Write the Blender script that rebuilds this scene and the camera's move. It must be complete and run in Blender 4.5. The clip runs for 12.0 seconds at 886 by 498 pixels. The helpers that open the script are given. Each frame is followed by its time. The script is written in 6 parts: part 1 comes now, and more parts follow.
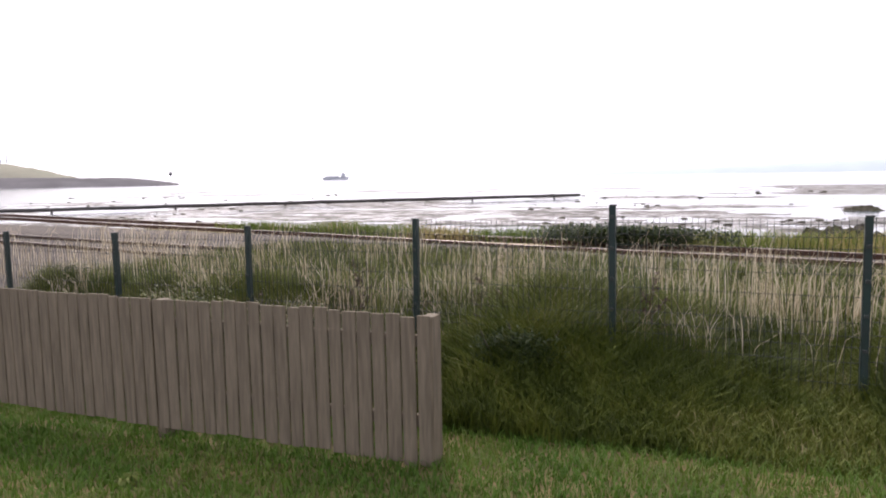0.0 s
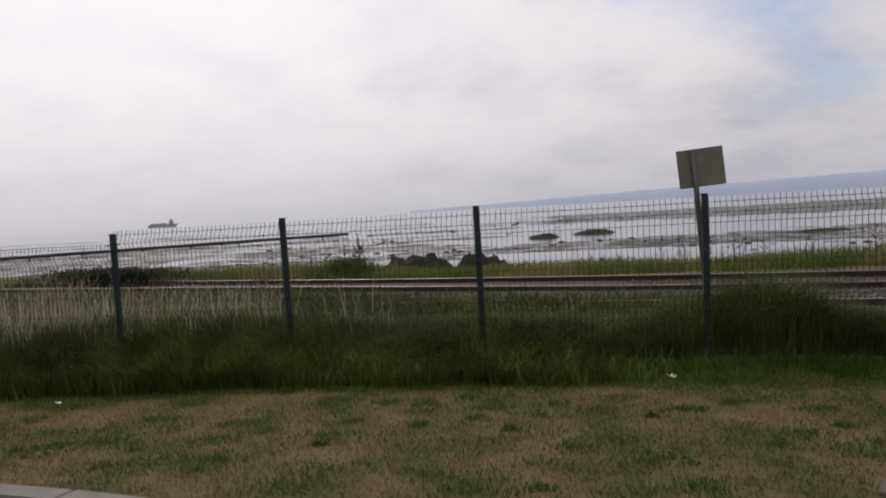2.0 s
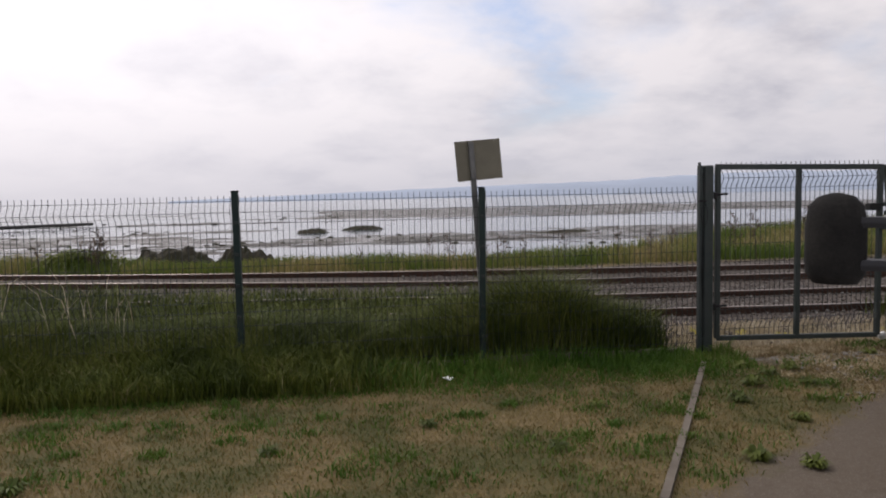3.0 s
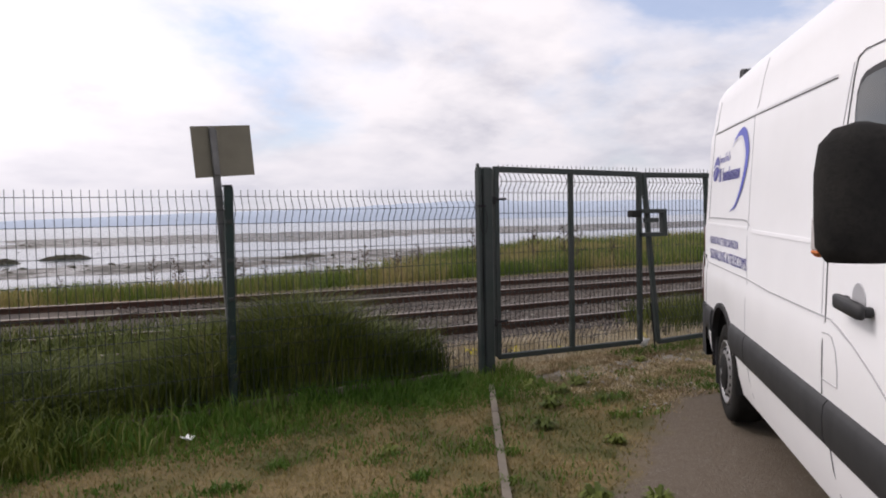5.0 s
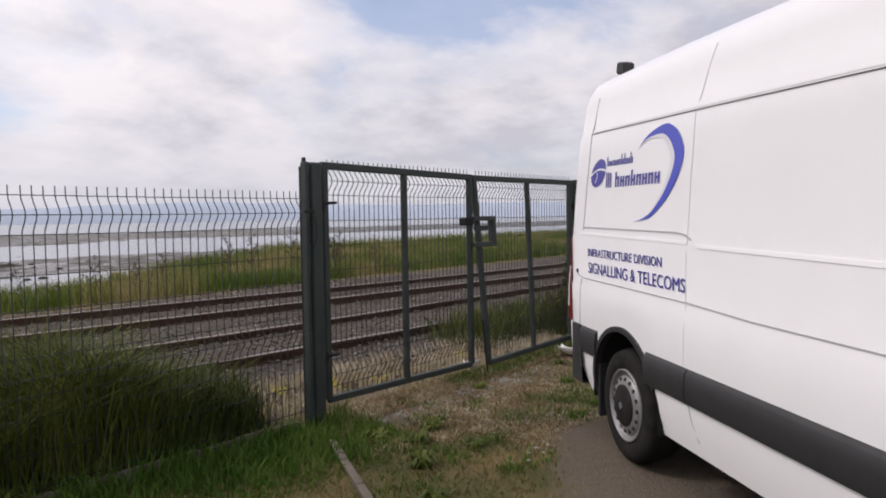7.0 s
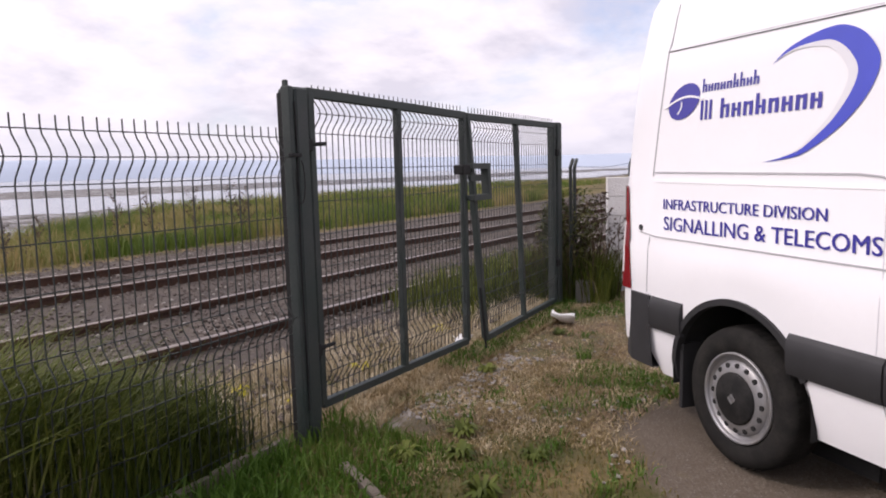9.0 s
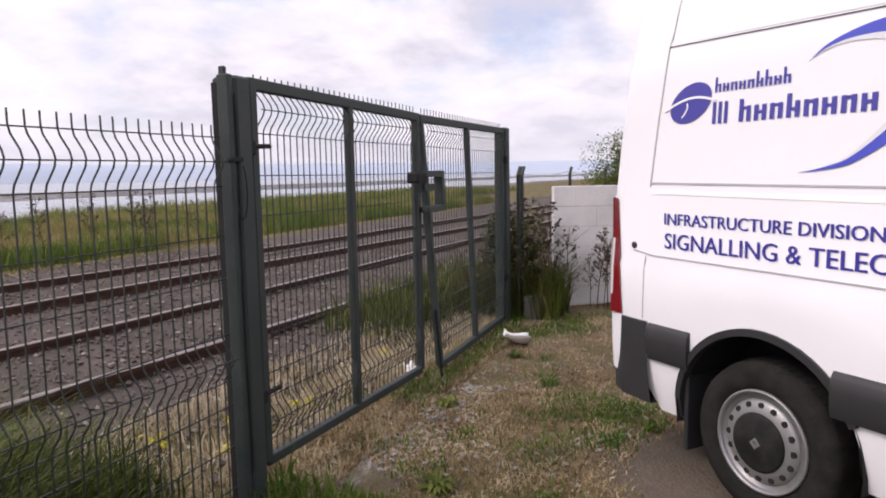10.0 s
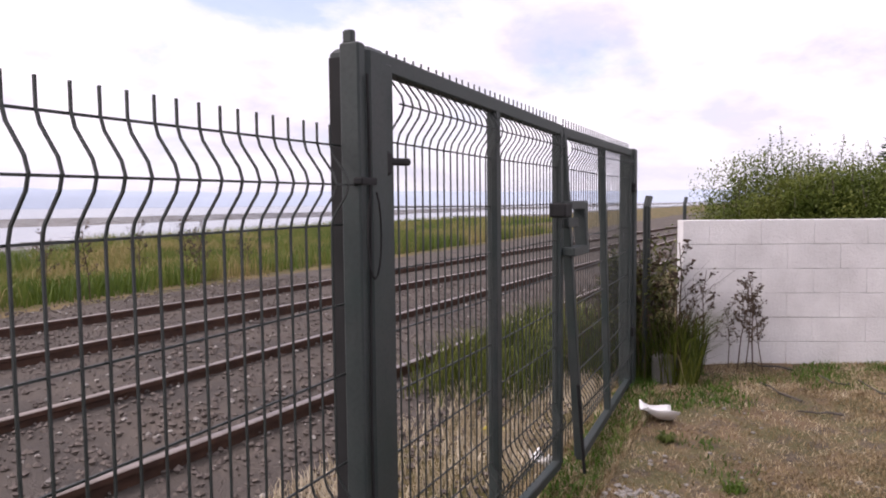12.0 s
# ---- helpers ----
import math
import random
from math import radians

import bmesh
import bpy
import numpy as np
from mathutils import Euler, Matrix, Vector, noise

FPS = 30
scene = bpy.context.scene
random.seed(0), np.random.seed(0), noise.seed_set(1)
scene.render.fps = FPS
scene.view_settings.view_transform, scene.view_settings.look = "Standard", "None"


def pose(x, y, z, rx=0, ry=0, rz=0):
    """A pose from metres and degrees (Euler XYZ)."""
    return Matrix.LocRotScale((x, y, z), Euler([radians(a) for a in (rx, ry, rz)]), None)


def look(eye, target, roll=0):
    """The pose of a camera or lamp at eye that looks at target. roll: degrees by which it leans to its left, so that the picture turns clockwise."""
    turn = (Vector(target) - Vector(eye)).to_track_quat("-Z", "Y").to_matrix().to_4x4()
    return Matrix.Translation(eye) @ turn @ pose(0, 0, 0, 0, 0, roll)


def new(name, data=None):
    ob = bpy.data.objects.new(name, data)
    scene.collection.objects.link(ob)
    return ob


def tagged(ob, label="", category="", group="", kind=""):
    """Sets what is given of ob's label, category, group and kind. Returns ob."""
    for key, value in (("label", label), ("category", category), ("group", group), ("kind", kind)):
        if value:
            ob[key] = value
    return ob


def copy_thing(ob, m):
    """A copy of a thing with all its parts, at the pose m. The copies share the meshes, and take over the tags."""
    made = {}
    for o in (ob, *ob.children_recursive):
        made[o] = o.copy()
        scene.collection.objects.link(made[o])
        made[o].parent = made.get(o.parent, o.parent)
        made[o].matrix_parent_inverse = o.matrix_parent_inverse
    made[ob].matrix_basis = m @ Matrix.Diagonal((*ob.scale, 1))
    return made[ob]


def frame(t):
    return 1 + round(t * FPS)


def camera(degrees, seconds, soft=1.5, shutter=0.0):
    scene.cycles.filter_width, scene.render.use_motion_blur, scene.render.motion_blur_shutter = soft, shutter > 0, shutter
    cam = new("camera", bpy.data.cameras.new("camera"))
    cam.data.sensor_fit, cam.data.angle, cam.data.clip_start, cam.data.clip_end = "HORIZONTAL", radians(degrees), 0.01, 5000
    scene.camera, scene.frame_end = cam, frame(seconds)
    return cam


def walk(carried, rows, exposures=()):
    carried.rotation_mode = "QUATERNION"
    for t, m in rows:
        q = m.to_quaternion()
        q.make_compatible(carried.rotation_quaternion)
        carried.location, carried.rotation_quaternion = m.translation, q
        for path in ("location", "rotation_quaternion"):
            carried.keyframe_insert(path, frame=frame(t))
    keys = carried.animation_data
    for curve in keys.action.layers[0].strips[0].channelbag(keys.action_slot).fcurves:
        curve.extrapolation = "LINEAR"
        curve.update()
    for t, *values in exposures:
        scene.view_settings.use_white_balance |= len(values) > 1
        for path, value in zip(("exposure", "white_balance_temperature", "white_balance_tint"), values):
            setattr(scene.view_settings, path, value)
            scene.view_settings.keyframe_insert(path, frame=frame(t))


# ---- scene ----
cam = camera(64.8, 12.0, soft=1.9)
PATH = [
    (0, (-14.634, -6.782, 1.896), (-15.457, -4.971, 1.693), -1.0),
    (0.3, (-11.321, -6.698, 1.826), (-12.097, -4.855, 1.764), -0.8),
    (0.5, (-9.117, -6.607, 1.8), (-9.897, -4.769, 1.695), -1.0),
    (0.6, (-8.01, -6.657, 1.794), (-8.828, -4.835, 1.692), -1.3),
    (0.9, (-5.977, -6.993, 1.781), (-6.909, -5.226, 1.693), -1.8),
    (1, (-5.139, -7.141, 1.779), (-6.043, -5.358, 1.716), -2.1),
    (1.5, (-3.431, -7.827, 1.771), (-4.085, -5.938, 1.709), -2.6),
    (2, (-3.456, -7.535, 1.761), (-3.854, -5.578, 1.652), -3.3),
    (2.5, (-3.443, -7.145, 1.737), (-3.518, -5.152, 1.587), -2.2),
    (3, (-3.508, -6.784, 1.69), (-3.253, -4.808, 1.543), -1.2),
    (5, (-3.434, -5.514, 1.488), (-2.459, -3.77, 1.402), -1.2),
    (5.5, (-3.481, -5.143, 1.478), (-2.245, -3.573, 1.398), -1.2),
    (6, (-3.398, -4.807, 1.516), (-2.015, -3.365, 1.418), -1.3),
    (6.5, (-3.414, -4.414, 1.539), (-1.921, -3.087, 1.441), -0.6),
    (7, (-3.326, -3.992, 1.543), (-1.767, -2.742, 1.452), -0.9),
    (9, (-2.842, -2.572, 1.501), (-1.112, -1.594, 1.276), -1.5),
    (9.5, (-2.705, -2.262, 1.515), (-0.898, -1.441, 1.263), -0.5),
    (10, (-2.439, -2.02, 1.518), (-0.596, -1.272, 1.306), -1.1),
    (10.5, (-2.261, -1.719, 1.501), (-0.341, -1.19, 1.322), 0.3),
    (11, (-2.028, -1.501, 1.472), (-0.097, -1.045, 1.221), 1.4),
    (11.5, (-1.716, -1.276, 1.516), (0.151, -0.582, 1.337), -0.5),
    (12, (-1.557, -1.04, 1.538), (0.247, -0.185, 1.409), -0.6),
]
EXPOSE = [(t, e, 6550, k) for t, e, k in (
    (0.0, 0.6, 20), (0.3, 0.0, 20), (0.5, -0.5, 20), (1.0, -0.82, 17), (1.5, -0.85, 16), (2.0, -0.82, 16), (2.5, -0.68, 16), (3.0, -0.52, 16), (5.0, -0.25, 17),
    (6.0, -0.27, 17), (7.0, -0.36, 17), (9.0, 0.04, 23), (9.5, 0.06, 23), (10.5, -0.07, 22), (11.0, -0.13, 22), (11.5, 0.02, 25), (12.0, 0.24, 26))]
walk(cam, [(t, look(a, b, r)) for t, a, b, r in PATH], EXPOSE)

# ---- world, sun ----
SUN_DIR = Vector((-0.50, 0.62, 0.80)).normalized()
world = bpy.data.worlds.new("world")
scene.world = world
world.use_nodes = True


class Nodes:
    """Short hand for building a node tree."""

    def __init__(self, tree):
        self.t = tree

    def add(self, kind, **values):
        n = self.t.nodes.new("ShaderNode" + kind)
        for key, value in values.items():
            if key in n.inputs:
                n.inputs[key].default_value = value
        return n

    def link(self, a, b):
        self.t.links.new(a, b)

    def math(self, op, a, b=None, clamp=False):
        n = self.t.nodes.new("ShaderNodeMath")
        n.operation, n.use_clamp = op, clamp
        for i, v in enumerate((a, b)):
            if v is None:
                continue
            if isinstance(v, (int, float)):
                n.inputs[i].default_value = v
            else:
                self.link(v, n.inputs[i])
        return n.outputs[0]

    def ramp(self, fac, stops):
        n = self.t.nodes.new("ShaderNodeValToRGB")
        e = n.color_ramp.elements
        while len(e) < len(stops):
            e.new(0.5)
        for el, (p, c) in zip(e, stops):
            el.position = p
            el.color = (c, c, c, 1) if isinstance(c, (int, float)) else (*c, 1)
        self.link(fac, n.inputs[0])
        return n.outputs[0]

    def mix(self, fac, a, b, blend="MIX"):
        n = self.t.nodes.new("ShaderNodeMix")
        n.data_type, n.blend_type = "RGBA", blend
        for sock, v in ((n.inputs[0], fac), (n.inputs[6], a), (n.inputs[7], b)):
            if isinstance(v, (int, float)):
                sock.default_value = v
            elif isinstance(v, tuple):
                sock.default_value = (*v, 1)
            else:
                self.link(v, sock)
        return n.outputs[2]

    def noise(self, vector, scale, detail=4.0, rough=0.55, distortion=0.0):
        n = self.t.nodes.new("ShaderNodeTexNoise")
        n.inputs["Scale"].default_value, n.inputs["Detail"].default_value = scale, detail
        n.inputs["Roughness"].default_value, n.inputs["Distortion"].default_value = rough, distortion
        if vector is not None:
            self.link(vector, n.inputs["Vector"])
        return n.outputs[0]


def build_sky():
    w = Nodes(world.node_tree)
    world.node_tree.nodes.clear()
    sky = world.node_tree.nodes.new("ShaderNodeTexSky")
    sky.sky_type, sky.sun_disc = "NISHITA", False
    sky.sun_elevation = math.asin(SUN_DIR.z)
    sky.sun_rotation = math.atan2(SUN_DIR.x, SUN_DIR.y)
    sky.dust_density, sky.air_density = 2.0, 1.0
    co = w.add("TexCoord").outputs["Generated"]
    sep = w.add("SeparateXYZ")
    w.link(co, sep.inputs[0])
    up = w.math("MAXIMUM", sep.outputs[2], 0.0)
    den = w.math("ADD", up, 0.30)
    comb = w.add("CombineXYZ")
    w.link(w.math("DIVIDE", sep.outputs[0], den), comb.inputs[0])
    w.link(w.math("DIVIDE", sep.outputs[1], den), comb.inputs[1])
    w.link(w.math("MULTIPLY", up, 1.3), comb.inputs[2])
    n1 = w.noise(comb.outputs[0], 1.25, 9.0, 0.56, 0.25)
    n2 = w.noise(comb.outputs[0], 2.6, 7.0, 0.55, 0.1)
    n3 = w.noise(comb.outputs[0], 0.55, 3.0, 0.5, 0.0)
    # towards the sun the haze closes the gaps and glows
    dot = w.add("VectorMath")
    dot.operation = "DOT_PRODUCT"
    w.link(co, dot.inputs[0])
    dot.inputs[1].default_value = SUN_DIR
    near = w.math("MAXIMUM", dot.outputs["Value"], 0.0)
    glow = w.math("POWER", near, 3.0)
    cover = w.math("ADD", w.math("ADD", w.math("MULTIPLY", n1, 0.75), w.math("MULTIPLY", n3, 0.35)), w.math("MULTIPLY", glow, 0.30))
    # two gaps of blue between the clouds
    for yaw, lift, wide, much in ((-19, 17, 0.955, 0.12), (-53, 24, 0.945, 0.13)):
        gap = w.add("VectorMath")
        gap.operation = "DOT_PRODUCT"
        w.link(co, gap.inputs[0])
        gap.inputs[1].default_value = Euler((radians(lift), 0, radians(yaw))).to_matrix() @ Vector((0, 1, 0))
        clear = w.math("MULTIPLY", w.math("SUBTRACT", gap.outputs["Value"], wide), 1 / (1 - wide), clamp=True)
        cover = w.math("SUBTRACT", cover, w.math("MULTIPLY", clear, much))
    low = w.math("SUBTRACT", 1.0, w.math("MULTIPLY", up, 7.0), clamp=True)
    cover = w.math("ADD", cover, w.math("MULTIPLY", low, 0.05))
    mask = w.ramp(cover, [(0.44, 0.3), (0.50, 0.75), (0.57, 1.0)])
    shade = w.ramp(n2, [(0.34, (0.66, 0.67, 0.73)), (0.47, (0.86, 0.86, 0.89)), (0.60, (1.0, 0.985, 0.995))])
    bright = w.math("ADD", 1.12, w.math("MULTIPLY", glow, 0.9))
    shade = w.mix(w.math("MULTIPLY", glow, 1.3, clamp=True), shade, (1.0, 0.99, 1.0))
    cloud = w.mix(1.0, shade, bright, "MULTIPLY")
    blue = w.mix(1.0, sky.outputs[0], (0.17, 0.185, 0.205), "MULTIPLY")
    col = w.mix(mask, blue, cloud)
    haze = w.math("POWER", w.math("SUBTRACT", 1.0, w.math("MULTIPLY", up, 4.5), clamp=True), 2.0)
    hz = w.mix(glow, (0.73, 0.76, 0.84), (1.3, 1.25, 1.25))
    col = w.mix(w.math("MULTIPLY", haze, 0.85), col, hz)
    bg = w.add("Background", Strength=1.0)
    w.link(col, bg.inputs[0])
    out = world.node_tree.nodes.new("ShaderNodeOutputWorld")
    w.link(bg.outputs[0], out.inputs[0])


build_sky()
sun = new("sun", bpy.data.lights.new("sun", "SUN"))
sun.data.energy, sun.data.angle, sun.data.color = 1.6, radians(12), (1.0, 0.95, 0.88)
sun.matrix_world = look(SUN_DIR * 50, (0, 0, 0))

# ---- materials ----


def material(name, base, rough=0.7, metal=0.0, spread=0.25, scale=6.0, fine=60.0, bump=0.2, bump_scale=0.02, spec=0.5, hue=None, streak=None):
    """A surface of one kind: large and fine variation of colour and gloss, and a fine relief."""
    m = bpy.data.materials.new(name)
    m.use_nodes = True
    n = Nodes(m.node_tree)
    b = m.node_tree.nodes["Principled BSDF"]
    co = n.add("NewGeometry").outputs["Position"]
    if streak:
        mp = n.add("Mapping")
        mp.inputs["Scale"].default_value = streak
        n.link(co, mp.inputs["Vector"])
        co = mp.outputs[0]
    big, small = n.noise(co, scale, 5), n.noise(co, fine, 3, 0.6)
    other = hue or tuple(min(1, c * (1 - spread)) for c in base)
    col = n.mix(n.ramp(big, [(0.35, 0.0), (0.65, 1.0)]), base, other)
    dark = tuple(c * (1 - spread * 0.8) for c in base)
    col = n.mix(n.math("MULTIPLY", n.ramp(small, [(0.45, 0.0), (0.7, 1.0)]), 0.5), col, dark)
    n.link(col, b.inputs["Base Color"])
    n.link(n.math("ADD", rough - 0.1, n.math("MULTIPLY", big, 0.2)), b.inputs["Roughness"])
    b.inputs["Metallic"].default_value = metal
    b.inputs["Specular IOR Level"].default_value = spec
    if bump:
        bp = n.add("Bump", Strength=bump, Distance=bump_scale)
        n.link(n.math("ADD", small, n.math("MULTIPLY", big, 0.6)), bp.inputs["Height"])
        n.link(bp.outputs[0], b.inputs["Normal"])
    return m


def blade_material(name, stops, patch_scale=0.9, rough=0.6, mixin=0.5, translucent=0.25):
    """Leaves and blades: the colour changes from blade to blade and over patches of ground."""
    m = bpy.data.materials.new(name)
    m.use_nodes = True
    n = Nodes(m.node_tree)
    b = m.node_tree.nodes["Principled BSDF"]
    g = n.add("NewGeometry")
    patch = n.noise(g.outputs["Position"], patch_scale, 4)
    patch = n.ramp(patch, [(0.40, 0.0), (0.58, 1.0)])
    f = n.math("ADD", n.math("MULTIPLY", patch, 1 - mixin), n.math("MULTIPLY", g.outputs["Random Per Island"], mixin))
    col = n.ramp(f, stops)
    n.link(col, b.inputs["Base Color"])
    b.inputs["Roughness"].default_value = rough
    b.inputs["Specular IOR Level"].default_value = 0.25
    tr = n.add("BsdfTranslucent")
    n.link(col, tr.inputs[0])
    mx = n.add("MixShader")
    mx.inputs[0].default_value = translucent
    n.link(b.outputs[0], mx.inputs[1])
    n.link(tr.outputs[0], mx.inputs[2])
    n.link(mx.outputs[0], m.node_tree.nodes["Material Output"].inputs[0])
    return m


def ground_material():
    """Dry lawn, greener patches and trodden dirt; the attribute 'bare' tells where the grass is worn off."""
    m = bpy.data.materials.new("lawn_soil")
    m.use_nodes = True
    n = Nodes(m.node_tree)
    b = m.node_tree.nodes["Principled BSDF"]
    co = n.add("NewGeometry").outputs["Position"]
    at = n.t.nodes.new("ShaderNodeAttribute")
    at.attribute_name = "bare"
    patch = n.ramp(n.noise(co, 1.4, 5, 0.6), [(0.40, 0.0), (0.58, 1.0)])
    grass = n.mix(patch, (0.060, 0.064, 0.017), (0.195, 0.138, 0.066))
    fine = n.noise(co, 45, 4, 0.65)
    grass = n.mix(n.ramp(fine, [(0.4, 0.0), (0.65, 1.0)]), grass, (0.10, 0.085, 0.04))
    # thin soil by the gate: brown moss, green moss and a drift of pale grit
    soil = n.mix(n.ramp(n.noise(co, 2.3, 5, 0.62), [(0.42, 0.0), (0.56, 1.0)]), (0.165, 0.112, 0.068), (0.105, 0.094, 0.042))
    soil = n.mix(n.ramp(n.noise(co, 6.5, 5, 0.65), [(0.50, 0.0), (0.62, 1.0)]), soil, (0.105, 0.082, 0.060))
    soil = n.mix(n.math("MULTIPLY", n.ramp(n.noise(co, 70, 3, 0.7), [(0.55, 0.0), (0.66, 1.0)]), 0.6), soil, (0.36, 0.31, 0.22))
    thin = n.t.nodes.new("ShaderNodeAttribute")
    thin.attribute_name = "thin"
    grass = n.mix(thin.outputs["Fac"], grass, soil)
    grit = n.t.nodes.new("ShaderNodeAttribute")
    grit.attribute_name = "grit"
    pale = n.mix(n.noise(co, 55, 4, 0.7), (0.20, 0.185, 0.165), (0.40, 0.385, 0.36))
    drift = n.math("ADD", grit.outputs["Fac"], n.math("MULTIPLY", n.math("SUBTRACT", n.noise(co, 5.5, 5, 0.65), 0.5), 1.6))
    grass = n.mix(n.ramp(drift, [(0.50, 0.0), (0.75, 0.9)]), grass, pale)
    dirt = n.mix(n.noise(co, 14, 5), (0.088, 0.068, 0.050), (0.145, 0.118, 0.090))
    stones = n.ramp(n.noise(co, 120, 2), [(0.6, 0.0), (0.68, 1.0)])
    dirt = n.mix(n.math("MULTIPLY", stones, 0.5), dirt, (0.33, 0.31, 0.29))
    edge = n.math("ADD", at.outputs["Fac"], n.math("MULTIPLY", n.math("SUBTRACT", n.noise(co, 4.5, 5), 0.5), 1.1))
    col = n.mix(n.ramp(edge, [(0.32, 0.0), (0.78, 1.0)]), grass, dirt)
    n.link(col, b.inputs["Base Color"])
    b.inputs["Roughness"].default_value = 0.9
    b.inputs["Specular IOR Level"].default_value = 0.2
    bp = n.add("Bump", Strength=0.6, Distance=0.03)
    n.link(fine, bp.inputs["Height"])
    n.link(bp.outputs[0], b.inputs["Normal"])
    return m


def mud_material():
    """Wet tidal mud: dark, with glossy films of water and weedy patches."""
    m = bpy.data.materials.new("tidal_mud")
    m.use_nodes = True
    n = Nodes(m.node_tree)
    b = m.node_tree.nodes["Principled BSDF"]
    co = n.add("NewGeometry").outputs["Position"]
    col = n.mix(n.ramp(n.noise(co, 0.18, 6), [(0.4, 0.0), (0.62, 1.0)]), (0.115, 0.10, 0.088), (0.062, 0.056, 0.047))
    col = n.mix(n.ramp(n.noise(co, 1.6, 5, 0.7), [(0.44, 0.0), (0.54, 1.0)]), col, (0.032, 0.029, 0.023))
    n.link(col, b.inputs["Base Color"])
    wet = n.ramp(n.noise(co, 0.5, 6, 0.65), [(0.44, 0.25), (0.54, 0.8)])
    n.link(wet, b.inputs["Roughness"])
    b.inputs["Specular IOR Level"].default_value = 0.4
    bp = n.add("Bump", Strength=0.4, Distance=0.05)
    n.link(n.noise(co, 5, 6, 0.7), bp.inputs["Height"])
    n.link(bp.outputs[0], b.inputs["Normal"])
    return m


def water_material():
    m = bpy.data.materials.new("shallow_water")
    m.use_nodes = True
    n = Nodes(m.node_tree)
    b = m.node_tree.nodes["Principled BSDF"]
    co = n.add("NewGeometry").outputs["Position"]
    n.link(n.mix(n.noise(co, 0.02, 4), (0.10, 0.13, 0.16), (0.16, 0.18, 0.20)), b.inputs["Base Color"])
    b.inputs["Roughness"].default_value = 0.12
    b.inputs["IOR"].default_value = 1.33
    bp = n.add("Bump", Strength=0.25, Distance=0.02)
    mp = n.add("Mapping")
    mp.inputs["Scale"].default_value = (1, 2.5, 1)
    n.link(co, mp.inputs["Vector"])
    n.link(n.noise(mp.outputs[0], 3.0, 5, 0.6), bp.inputs["Height"])
    n.link(bp.outputs[0], b.inputs["Normal"])
    return m


